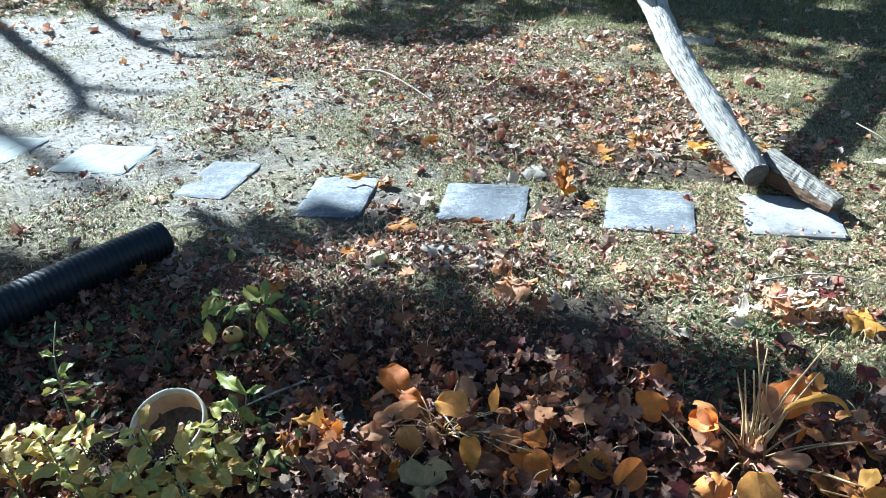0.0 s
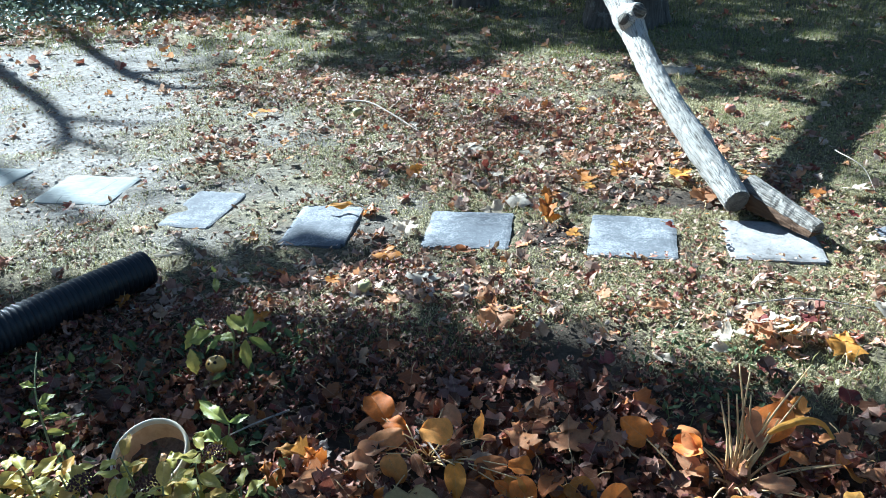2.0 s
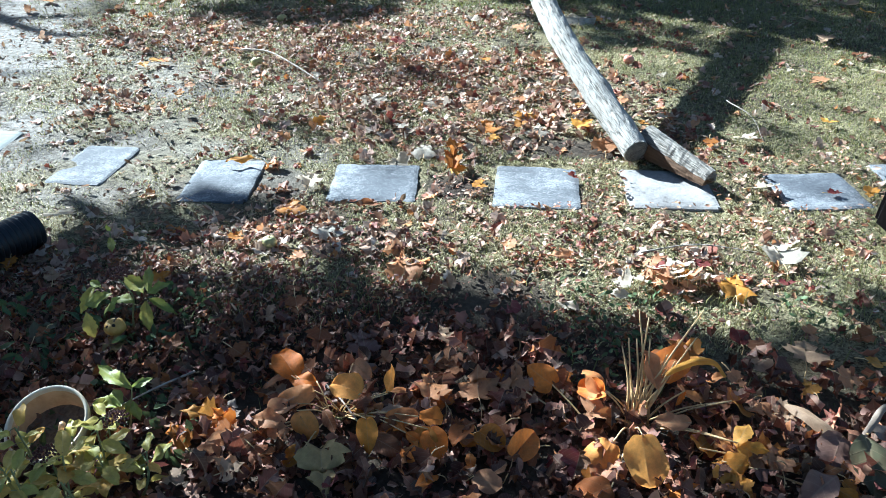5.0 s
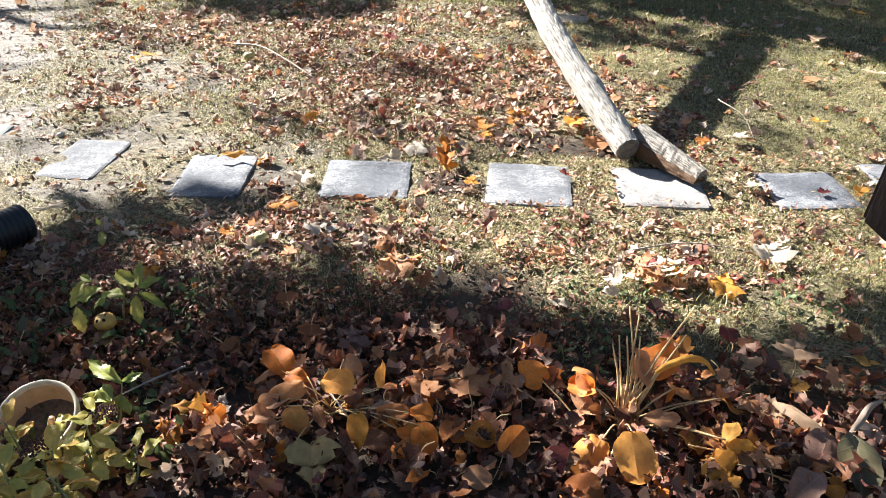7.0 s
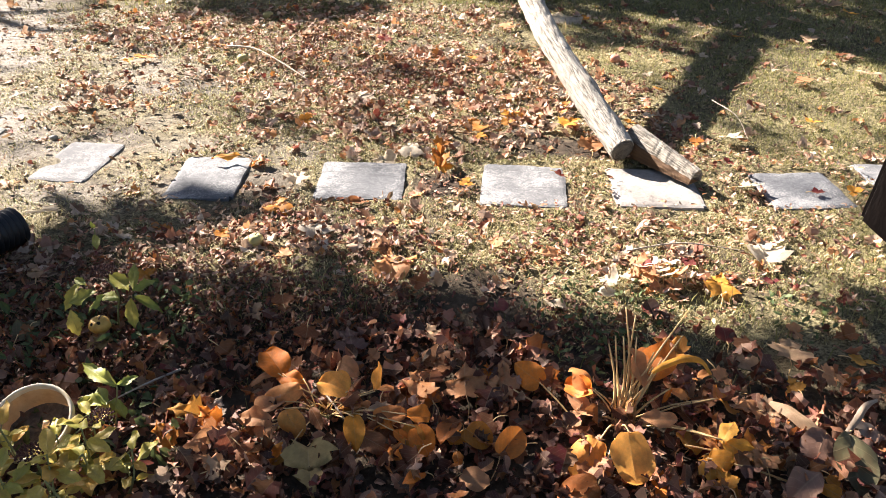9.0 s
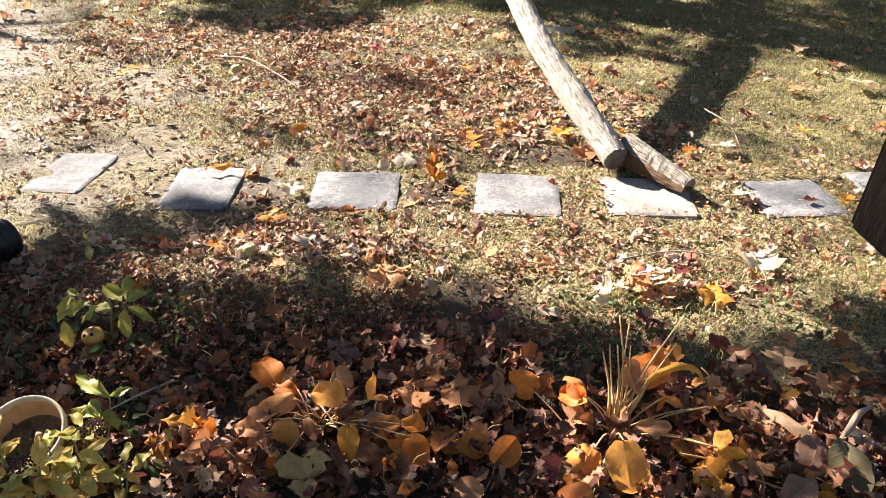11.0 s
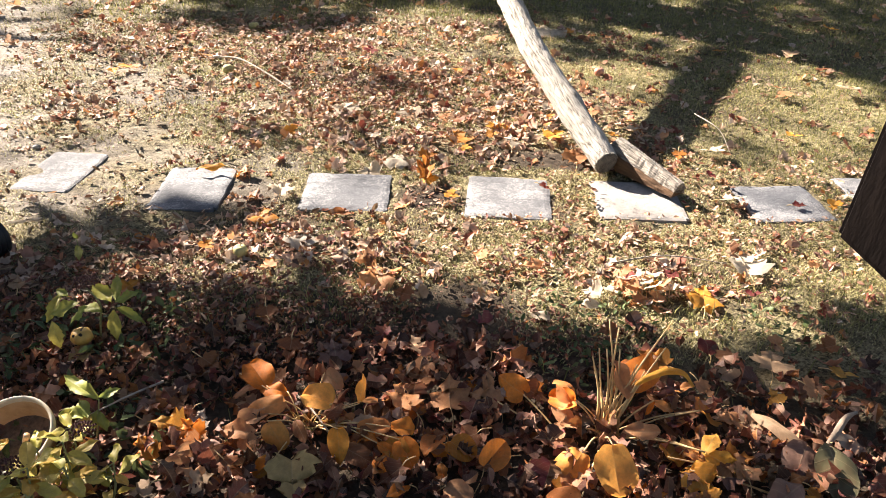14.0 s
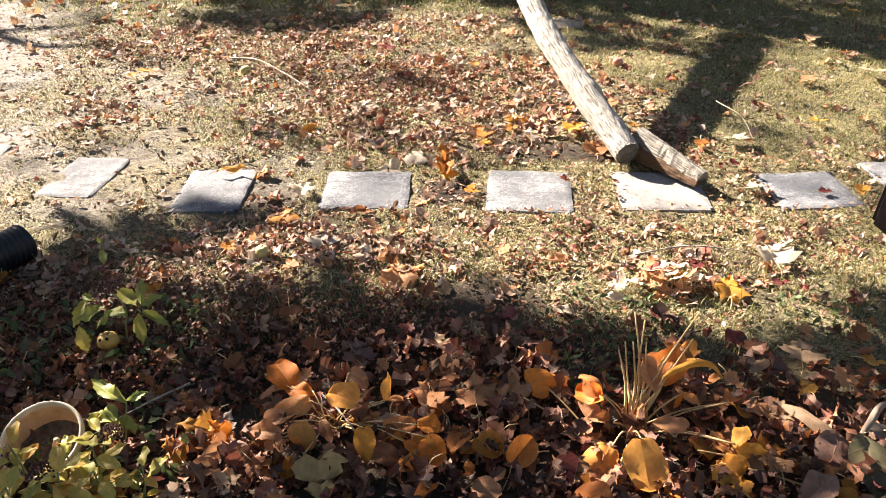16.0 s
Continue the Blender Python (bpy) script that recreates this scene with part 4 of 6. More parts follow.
def sheet(name, prof, mat, off, label):
    vs, fs, ls = [], [], []
    for i in range(N + 1):
        s = i / N
        tap = 1.0 - 0.30 * s
        for k, (q, h) in enumerate(prof):
            wob = 0.004 * noise.noise((s * 9, k * 1.7, off)) + 0.002 * noise.noise((s * 30, k * 3.1, off))
            vs.append(tuple(ax * (s * length) + side * (q * tap + wob) + up * (h * (tap if h > 0 else 1 - 0.72 * s) + wob)))
            ls.append((q, h, s * length))
    m = len(prof)
    for i in range(N):
        for k in range(m - 1):
            a = i * m + k
            fs.append((a, a + 1, a + m + 1, a + m))
    fs.append(tuple(range(m))[::-1])
    fs.append(tuple(N * m + k for k in range(m)))
    return part(name, add_mesh(name, vs, fs, mat, smooth=False, lf=ls), billet, label)


sheet("bark", prof, M_BILLET, 1.0, "grey weathered bark")
sheet("split_face", [(0.010, 0.005), (0.016, -0.012), (0.020, -0.03), (0.020, -0.058), (-0.055, -0.05), (-0.05, 0.01)], M_SPLIT, 4.0, "brown split wood face, darkened as if in shadow")

# ---- corrugated drain pipe ----
PA, PB = Vector((-0.865, 2.176, 0.06)), Vector((-1.442, 1.443, 0.06))
pd = (PB - PA).normalized()
pipe = thing("drain_pipe", "black corrugated plastic drain pipe lying on leaves", "drain pipe", Matrix.Translation(PA))
R, PITCH = 0.056, 0.0165
n = int((PB - PA).length / PITCH * 6)
pts, rad = [], []
for i in range(n):
    s = i * PITCH / 6
    rad.append(R * (1.0 - (0.0, 0.0, 0.03, 0.105, 0.105, 0.03)[i % 6]))
    pts.append(pd * s + Vector((0, 0, 0.012 * math.sin(s * 2.2))))
v, f, lf = tube_arrays(pts, rad, 40, False)
part("corrugated_wall", add_mesh("corrugated_wall", v, f, M_PIPE, lf=lf), pipe)
v, f, lf = tube_arrays(pts[::3], [R * 0.86] * len(pts[::3]), 40, False)
part("inner_wall", add_mesh("inner_wall", v, [q[::-1] for q in f], M_PIPE, lf=lf), pipe, "smooth dark inside of the pipe")
v, f, lf = tube_arrays([pd * -0.001, pd * 0.002], [R * 0.86, R * 0.86], 40, False)
v2, f2, _ = tube_arrays([pd * -0.002, pd * 0.003], [R * 0.99, R], 40, False)
ringf = [(k, (k + 1) % 40, 80 + (k + 1) % 40, 80 + k) for k in range(40)]
part("cut_rim", add_mesh("cut_rim", v + v2, f + [tuple(q + 80 for q in r) for r in f2] + ringf, M_PIPE), pipe)

# ---- flower pot ----
POT = Vector((-0.585, 1.292, 0.075))
pot = thing("flower_pot", "round tan plastic flower pot half hidden by plants", "flower pot", Matrix.Translation(POT) @ pose(0, 0, 0, 24, -6, 0))


def lathe(profile, seg=48):
    vs, fs = [], []
    for r, z in profile:
        for k in range(seg):
            a = 2 * math.pi * k / seg
            vs.append((r * math.cos(a), r * math.sin(a), z))
    for i in range(len(profile) - 1):
        for k in range(seg):
            a, b = i * seg + k, i * seg + (k + 1) % seg
            fs.append((a, b, b + seg, a + seg))
    return vs, fs


PR = 0.083
v, f = lathe([(0.001, -0.085), (PR * 0.78, -0.085), (PR * 0.80, -0.08), (PR * 0.93, -0.012), (PR * 0.955, -0.010), (PR * 0.95, -0.004), (PR * 0.92, -0.004), (PR * 0.90, -0.02), (PR * 0.77, -0.072), (0.001, -0.072)])
part("body", add_mesh("body", v, f, M_POT), pot)
v, f = lathe([(PR * 0.915, -0.012), (PR * 0.99, -0.013), (PR, -0.008), (PR, 0.002), (PR * 0.985, 0.0045), (PR * 0.93, 0.0045), (PR * 0.915, 0.001), (PR * 0.912, -0.012)])
part("rim", add_mesh("rim", v, f, M_RIM), pot, "pale rolled rim")
v, f = lathe([(0.001, -0.052), (PR * 0.3, -0.049), (PR * 0.6, -0.054), (PR * 0.82, -0.050)])
v = [(x, y - 0.0, z + 0.006 * noise.noise((x * 60, y * 60, 3.0)) - 0.12 * y) for x, y, z in v]
part("potting_soil", add_mesh("potting_soil", v, f, M_POTSOIL), pot, "dark dry potting soil")
chip = part("bark_chip", stem_mesh("bark_chip", [(0.016, -0.024, -0.05), (0.02, -0.012, -0.022), (0.03, -0.004, -0.004)], 0.004, 0.0065, M_POT, 8, 7), pot, "tan chip of bark standing in the pot")

# ---- gourd, windfall apple, nuts ----
def ball(name, r, squash, mat, label, category, at3, lobes=0, seed=1, group=""):
    bm = bmesh.new()
    bmesh.ops.create_uvsphere(bm, u_segments=28, v_segments=18, radius=r)
    for q in bm.verts:
        a = math.atan2(q.co.y, q.co.x)
        k = 1 + (0.05 * math.cos(lobes * a) if lobes else 0) + 0.06 * noise.noise(q.co / r * 0.9 + Vector((seed, 0, 0)))
        dent = 1 - 0.25 * math.exp(-(q.co.x ** 2 + q.co.y ** 2) / (0.18 * r * r)) * (q.co.z > 0)
        q.co = Vector((q.co.x * k, q.co.y * k, q.co.z * squash * dent))
    t = thing(name, label, category, Matrix.Translation(at3), group)
    part("skin", bm_mesh("skin", bm, mat, True), t)
    part("stalk", stem_mesh("stalk", [(0, 0, r * squash * 0.6), (0.1 * r, 0, r * squash * 0.9), (0.3 * r, 0.1 * r, r * squash * 1.15)], r * 0.09, r * 0.06, M_BSTEM, 5, 6), t)
    return t


gx3 = Vector((-0.528, 1.643, 0.055))
gourd = ball("gourd", 0.025, 0.85, M_GOURD, "small yellow-orange gourd with dark rotten holes", "gourd", gx3, 7, 3)
for dx, dz, r in ((-0.013, 0.012, 0.0038), (0.003, 0.015, 0.0046), (-0.004, 0.002, 0.0024)):
    bm = bmesh.new()
    bmesh.ops.create_icosphere(bm, subdivisions=2, radius=r)
    for q in bm.verts:
        q.co.y *= 0.35
    o = part("rot_spot", bm_mesh("rot_spot", bm, M_HOLE, True), gourd, "dark rotten hole")
    yy = -math.sqrt(max(0.0, 0.0245 ** 2 - dx * dx - (dz / 0.85) ** 2))
    o.matrix_basis = Matrix.Translation((dx, yy, dz)) @ pose(0, 0, 0, -25, 0, 0)
for k, (x, y, r) in enumerate(((1.463, 3.635, 0.0261),)):
    ball("windfall_apple", r, 0.9, M_APPLE, "small pinkish windfall apple lying in the grass", "apple", Vector((x, y, gh(x, y) + r * 0.8)), 0, 10 + k)
for k, (x, y, r) in enumerate(((-0.33, 3.879, 0.0261), (-0.229, 4.69, 0.0241), (-0.242, 4.693, 0.0224), (-0.185, 2.064, 0.0222))):
    ball("nut", r, 0.95, M_NUT, "greenish walnut in its husk on the lawn", "nut", Vector((x, y, gh(x, y) + r * 0.85)), 0, 20 + k, "nuts on the lawn")
# pebbles on the trodden earth
bm = bmesh.new()
bmesh.ops.create_icosphere(bm, subdivisions=2, radius=0.02)
for q in bm.verts:
    q.co *= 1 + 0.25 * noise.noise(q.co * 40)
    q.co.z *= 0.6
peb = bm_mesh("pebble", bm, M_PEBBLE, True)
for k, (x, y, s) in enumerate(((-2.62, 5.1, 1.3), (-1.2, 4.3, 0.7), (-2.0, 4.9, 0.6), (-0.98, 3.0, 0.8))):
    o = tagged(new("pebble", peb), "small grey pebble on pale earth", "pebble", "pebbles on the bare earth")
    o.matrix_world = pose(x, y, gh(x, y) + 0.007 * s, 0, 0, 50 * k) @ Matrix.Diagonal((s, s, s, 1))

# ---- twigs ----
for pts, r0 in (((((-0.412, 4.066, 0.01), (-0.277, 3.958, 0.03), (-0.15, 3.748, 0.02), (-0.02, 3.507, 0.008)), 0.006), (((1.66, 2.99, 0.012), (1.675, 2.80, 0.018), (1.621, 2.587, 0.004)), 0.0026), (((0.873, 1.856, 0.01), (1.04, 1.858, 0.02), (1.211, 1.808, 0.01)), 0.003), (((-0.034, 1.401, 0.02), (0.002, 1.33, 0.03), (0.056, 1.217, 0.02)), 0.003), (((-0.324, 1.474, 0.02), (-0.388, 1.407, 0.04), (-0.482, 1.349, 0.03)), 0.003))):
    base = Vector((pts[0][0], pts[0][1], 0))
    q = [Vector((x, y, gh(x, y) + z + 0.018)) - base for x, y, z in pts]
    ob = new("twig", stem_mesh("twig", q, r0, r0 * 0.45, M_TWIG, 22, 7))
    ob.matrix_world = Matrix.Translation(base)
    tagged(ob, "thin pale bare twig lying on the lawn", "twig", "twigs on the ground")

# ---- single leaves that stand out ----
def lay(kind, colour, x, y, size, yaw, label, tilt=10.0, z=0.004, roll=0.0, name="maple_leaf", stalk=True):
    """One leaf as a thing: blade and stalk."""
    sh = leaf_shape({"maple": MAPLE, "oval": rounder(OVAL)}[kind], 3, random.uniform(-0.2, 0.7), random.uniform(-0.05, 0.3), random.uniform(-0.3, 0.3), 0.028, random.randint(0, 9999))
    v = (sh[0] - np.array([0, 0.4, 0])) * size
    flat = on_slab(x, y) > 0
    base = 0.013 if flat else float(gh(x, y))
    z = 0.002 if flat else z
    t = thing(name, label, "leaf", pose(x, y, base + z, tilt, roll, 0) @ pose(0, 0, 0, 0, 0, yaw), "single fallen leaves")
    m3 = t.matrix_world.to_3x3()
    low = min((m3 @ Vector(p)).z for p in v.tolist())
    t.location.z -= low + 0.002 - (z if z > 0.01 else 0.0)
    part("blade", add_mesh("blade", v, sh[1], M_LEAF[colour], lf=sh[2]), t)
    if stalk:
        part("leaf_stalk", stem_mesh("leaf_stalk", [(0, -0.4 * size, 0.002), (0.03 * size, -0.6 * size, 0.006), (-0.02 * size, -0.9 * size, 0.003)], 0.0011, 0.0013, M_STALK, 7, 5), t)
    return t


WORDS = {"tan": "tan dry maple leaf lying on the ground", "cream": "pale cream maple leaf on the dry grass", "orange": "bright orange maple leaf on the ground", "yellow": "yellow maple leaf lying on the ground",
         "red": "dark red fallen leaf", "grey": "grey-brown curled maple leaf in the bed", "brown": "brown withered leaf in the bed"}
random.seed(5)


def leaves(colour, rows):
    """Single maple leaves of one colour: place and size of each."""
    for x, y, s in rows:
        lay("maple", colour, x, y, s * 0.95, random.uniform(0, 360), WORDS[colour], random.uniform(-26, -8) if colour == "cream" else random.uniform(3, 28) if bed_at(x, y) > 0.5 else random.uniform(-14, 14), 0.02 if bed_at(x, y) > 0.5 else 0.012, random.uniform(-18, 18))


leaves("tan", [(1.022, 3.693, 0.102), (1.062, 4.242, 0.09), (-0.585, 4.511, 0.087), (0.503, 1.936, 0.05), (-0.457, 1.963, 0.063), (0.506, 1.185, 0.049)])
leaves("tan", [(2.189, 3.19, 0.097), (2.75, 4.768, 0.08), (0.223, 4.425, 0.078), (-0.431, 4.067, 0.067), (1.121, 1.222, 0.071), (-0.105, 1.974, 0.056), (0.889, 1.712, 0.071), (0.93, 1.663, 0.057)])
leaves("cream", [(1.322, 2.855, 0.081)])
leaves("cream", [(1.559, 2.589, 0.106), (-0.886, 3.034, 0.063), (2.513, 3.207, 0.132), (-0.882, 4.429, 0.08), (1.431, 2.204, 0.082), (-0.825, 2.313, 0.121), (0.874, 1.749, 0.071), (0.947, 1.763, 0.076), (0.97, 1.7, 0.065), (0.826, 1.707, 0.06)])
leaves("orange", [(0.468, 2.709, 0.077), (0.774, 3.722, 0.062), (2.229, 3.915, 0.073), (1.235, 2.816, 0.051), (-0.777, 3.937, 0.072), (1.542, 4.383, 0.068), (-0.086, 4.836, 0.057)])
leaves("orange", [(0.845, 1.05, 0.063), (0.219, 3.945, 0.059), (-0.576, 3.208, 0.044), (0.798, 1.374, 0.084)])
leaves("yellow", [(0.991, 2.823, 0.1), (0.499, 2.374, 0.058), (1.748, 2.11, 0.059), (1.487, 3.146, 0.063), (0.622, 2.744, 0.048), (3.145, 4.305, 0.1), (1.968, 2.723, 0.071), (0.743, 0.978, 0.053)])
leaves("yellow", [(-0.817, 3.941, 0.078), (1.243, 1.29, 0.066), (-0.859, 3.883, 0.059)])
leaves("red", [(0.825, 2.384, 0.044), (1.645, 2.145, 0.046), (1.437, 2.378, 0.051), (-0.114, 4.438, 0.105), (0.381, 4.098, 0.085), (1.213, 1.651, 0.05), (0.829, 1.557, 0.054), (1.023, 1.783, 0.057)])
leaves("grey", [(-0.009, 4.269, 0.101), (3.143, 4.51, 0.135), (0.26, 1.52, 0.066), (0.109, 1.271, 0.057), (0.951, 1.308, 0.068), (-0.142, 1.391, 0.052), (0.934, 1.146, 0.066), (2.715, 4.16, 0.108)])
leaves("grey", [(2.564, 3.782, 0.107)])
leaves("brown", [(-0.098, 1.692, 0.065), (0.251, 1.412, 0.079), (-0.043, 1.542, 0.069), (-0.225, 1.525, 0.064), (0.314, 1.197, 0.068), (0.15, 1.11, 0.069), (0.354, 1.109, 0.07), (0.487, 1.297, 0.067), (0.731, 1.497, 0.058)])
leaves("brown", [(-0.155, 1.172, 0.059), (-0.396, 1.572, 0.066), (1.266, 1.395, 0.063), (2.601, 3.53, 0.077), (2.242, 3.322, 0.065), (2.501, 3.467, 0.056)])
# more single leaves strewn over the bed and the lawn
strewn = sprinkle(900, -1.3, 2.2, 0.95, 4.6, lambda x, y: (1 - on_slab(x, y, 0.03)) * (0.2 * bed_at(x, y) + 0.2 * pile_at(x, y) + 0.03))[:170]
for x, y, z in strewn.tolist():
    bed = bed_at(x, y) > 0.5
    colour = random.choice(("brown", "brown", "grey", "tan", "brown", "orange") if bed else ("tan", "cream", "tan", "orange", "cream", "brown"))
    lay("maple", colour, x, y, random.uniform(0.036, 0.062), random.uniform(0, 360), WORDS[colour], random.uniform(0, 30), 0.02 if bed else 0.016, random.uniform(-20, 20))
# a crumpled pink leaf on a slab
lay("maple", "cream", *(0.243, 2.611, 0.086), 70, "crumpled pinkish-tan leaf on a slate slab", 28, 0.006, -12, stalk=False)


# ---- hostas and other plants ----
def blade_on(parent, kind, colour, root, aim, size, label="", bend=0.3, roll=0.0, name="leaf"):
    """A leaf blade whose base sits at root and whose tip points along aim (thing's own axes)."""
    sh = leaf_shape({"oval": rounder(OVAL), "lobed": LOBED}[kind], 3, bend * random.uniform(-1.6, -0.4), random.uniform(0.1, 0.5), random.uniform(-0.5, 0.5), 0.055, random.randint(0, 9999))
    y = Vector(aim).normalized()
    x = y.cross(Vector((0, 0, 1))).normalized()
    z = x.cross(y)
    m = Matrix((x, y, z)).transposed().to_4x4()
    m.translation = root
    return part(name, add_mesh(name, sh[0] * size, sh[1], M_LEAF[colour], lf=sh[2]), parent, label, m @ pose(0, 0, 0, 0, roll, 0))


SHAPES = {"maple": MAPLE, "oval": rounder(OVAL), "heart": rounder(HEART), "round": rounder(ROUND), "lance": LANCE}


def blade_between(parent, kind, colour, root, tip, wide, roll=0.0, bend=0.5, name="leaf"):
    """A leaf blade from root to tip (the parent's axes), wide times as broad as long, its face up and to the south."""
    sh = leaf_shape(SHAPES[kind], 3, bend * random.uniform(-2.4, 0.2), random.uniform(0.0, 0.55), random.uniform(-0.7, 0.7), 0.055, random.randint(0, 9999))
    size = (tip - root).length
    y = (tip - root).normalized()
    z = Vector((0, -0.4, 0.92))
    x = y.cross(z).normalized()
    z = x.cross(y)
    m = Matrix((x, y, z)).transposed().to_4x4()
    m.translation = root
    full = 2 * max(q[0] for q in SHAPES[kind])
    v = sh[0] * np.array([size * wide / full, size, size])
    v[:, 0] += size * random.uniform(-0.12, 0.12) * (sh[0][:, 1] ** 2)
    return part(name, add_mesh(name, v, sh[1], M_LEAF[colour], lf=sh[2]), parent, "", m @ pose(0, 0, 0, 0, roll, 0))


def strip_leaf(parent, colour, pts, half, label=""):
    """A narrow rolled leaf along a line of points."""
    line = smooth_line(pts, 18)
    vs, fs, ls = [], [], []
    for i, p in enumerate(line):
        t = (line[min(i + 1, 17)] - line[max(i - 1, 0)]).normalized()
        side = t.cross(Vector((0, -0.5, 0.85))).normalized()
        up = side.cross(t)
        w = half * (0.18 + 0.82 * math.sin(math.pi * min(0.93, 0.06 + i / 17.5)) ** 0.7)
        for k in range(5):
            u = k / 2 - 1
            vs.append(p + side * (u * w) + up * (0.55 * w * (1 - u * u) + 0.12 * w * math.sin(i * 0.9 + 2 * u)))
            ls.append((u * 0.2, i / 17, 0.0))
    for i in range(17):
        for k in range(4):
            a = i * 5 + k
            fs.append((a, a + 1, a + 6, a + 5))
    return part("blade", add_mesh("blade", vs, fs, M_LEAF[colour], lf=ls), parent, label)


def fallen(kind, colour, root, tip, wide, roll, label):
    """One large fallen leaf as a thing: blade and stalk."""
    o = Vector(root)
    t = thing("fallen_leaf", label, "leaf", Matrix.Translation(o), "single fallen leaves")
    d = Vector(tip) - o
    blade_between(t, kind, colour, Vector((0, 0, 0)), d, wide, roll, 0.5, "blade")
    e = -0.45 * d.normalized() * max(d.length, 0.05)
    e.z = float(gh(o.x + e.x, o.y + e.y)) + 0.006 - o.z
    part("leaf_stalk", stem_mesh("leaf_stalk", [(0, 0, 0), e * 0.5 + Vector((0.004, 0, 0.004)), e], 0.0011, 0.0013, M_STALK, 7, 5), t)


def stalked_leaf(kind, colour, foot, root, tip, wide, roll):
    """A loose leaf whose long stalk lies on the litter."""
    o = Vector(foot)
    t = thing("hosta_leaf", "fallen leaf with a long pale stalk", "leaf", Matrix.Translation(o), "fallen hosta leaves")
    r0 = Vector(root) - o
    stalk = part("leaf_stalk", stem_mesh("leaf_stalk", [(0, 0, 0), r0 * 0.5 + Vector((0, 0, 0.006)), r0], 0.0022, 0.0016, M_STALK, 9, 6), t)
    blade_between(stalk, kind, colour, r0, Vector(tip) - o, wide, roll)


random.seed(11)
# a hosta turned yellow, with many bare stalks
HB = Vector((0.62, 1.187, 0))
hosta = thing("hosta", "withered yellow hosta with a fan of bare stalks", "hosta", Matrix.Translation(HB))

for tip in ((0.645, 1.313, 0.22), (0.668, 1.309, 0.2), (0.605, 1.283, 0.15), (0.623, 1.295, 0.16), (0.796, 1.318, 0.2), (0.761, 1.264, 0.17), (0.644, 1.261, 0.12), (0.661, 1.273, 0.17), (0.665, 1.246, 0.13), (0.696, 1.252, 0.14), (0.633, 1.205, 0.09), (0.613, 1.278, 0.11), (0.67, 1.216, 0.13), (0.703, 1.228, 0.14), (0.633, 1.277, 0.17)):
    t = Vector(tip) - HB
    b = Vector((random.uniform(-0.024, 0.024), random.uniform(-0.016, 0.012), 0.0))
    part("bare_stalk", stem_mesh("bare_stalk", [b, (b + t) * 0.5 + Vector((random.uniform(-0.014, 0.014), random.uniform(-0.008, 0.008), 0.014 * random.random())), t], random.uniform(0.0026, 0.0042), 0.0015, M_STALK, 10, 6), hosta, "dry straw-coloured stalk")


def plant_leaf(parent, origin, kind, colour, root, tip, wide, roll, stalk=True, r=0.0021, mat=None, bend=0.8):
    """A leaf of a plant from root to tip, with its stalk down to the plant's base."""
    r0, t0 = Vector(root) - origin, Vector(tip) - origin
    up = parent
    if stalk:
        b = Vector((random.uniform(-0.02, 0.02), random.uniform(-0.015, 0.015), 0.0))
        up = part("leaf_stalk", stem_mesh("leaf_stalk", [b, (b + r0) * 0.5 + Vector((0, 0, 0.014)), r0], r, r * 0.75, mat or M_STALK, 9, 6), parent)
    return blade_between(up, kind, colour, r0, t0, wide, roll, bend)


plant_leaf(hosta, HB, "round", "pale_hosta", (0.568, 1.05, 0.12), (0.562, 0.983, 0.045), 0.8, 0)
plant_leaf(hosta, HB, "round", "hosta", (0.524, 1.074, 0.085), (0.454, 1.021, 0.03), 0.66, -8)
plant_leaf(hosta, HB, "round", "hosta", (0.493, 0.985, 0.06), (0.419, 0.989, 0.025), 0.75, 0)
plant_leaf(hosta, HB, "heart", "hosta", (0.554, 1.218, 0.085), (0.508, 1.273, 0.05), 0.62, -25)
plant_leaf(hosta, HB, "heart", "hosta", (0.555, 1.222, 0.085), (0.542, 1.306, 0.095), 0.75, 35)
plant_leaf(hosta, HB, "oval", "tan", (0.547, 1.176, 0.045), (0.514, 1.242, 0.06), 0.5, -10)
plant_leaf(hosta, HB, "heart", "hosta", (0.669, 1.244, 0.1), (0.748, 1.342, 0.1), 0.6, -20)
plant_leaf(hosta, HB, "heart", "hosta", (0.699, 1.25, 0.1), (0.799, 1.325, 0.095), 0.6, 25)
plant_leaf(hosta, HB, "oval", "tan", (0.655, 1.19, 0.1), (0.649, 1.276, 0.145), 0.42, 20)
plant_leaf(hosta, HB, "oval", "hosta", (0.719, 1.196, 0.085), (0.759, 1.176, 0.06), 0.42, 15)
plant_leaf(hosta, HB, "oval", "hosta", (0.719, 1.196, 0.085), (0.703, 1.188, 0.05), 0.42, -30)
plant_leaf(hosta, HB, "oval", "tan", (0.709, 1.127, 0.06), (0.634, 1.152, 0.05), 0.55, 5)
plant_leaf(hosta, HB, "heart", "orange", (0.814, 1.168, 0.07), (0.866, 1.185, 0.02), 1, -15)
plant_leaf(hosta, HB, "oval", "hosta", (0.814, 1.168, 0.07), (0.826, 1.211, 0.075), 0.75, 30)
plant_leaf(hosta, HB, "oval", "yellow", (0.766, 1.046, 0.075), (0.84, 1.012, 0.03), 0.5, 25)
plant_leaf(hosta, HB, "oval", "yellow", (0.766, 1.046, 0.075), (0.815, 1.091, 0.08), 0.6, -30)
strip_leaf(hosta, "yellow", [Vector(q) - HB for q in ((0.672, 1.199, 0.13), (0.7, 1.206, 0.14), (0.744, 1.21, 0.15), (0.779, 1.202, 0.145), (0.791, 1.176, 0.13))], 0.008, "bright yellow rolled leaf")
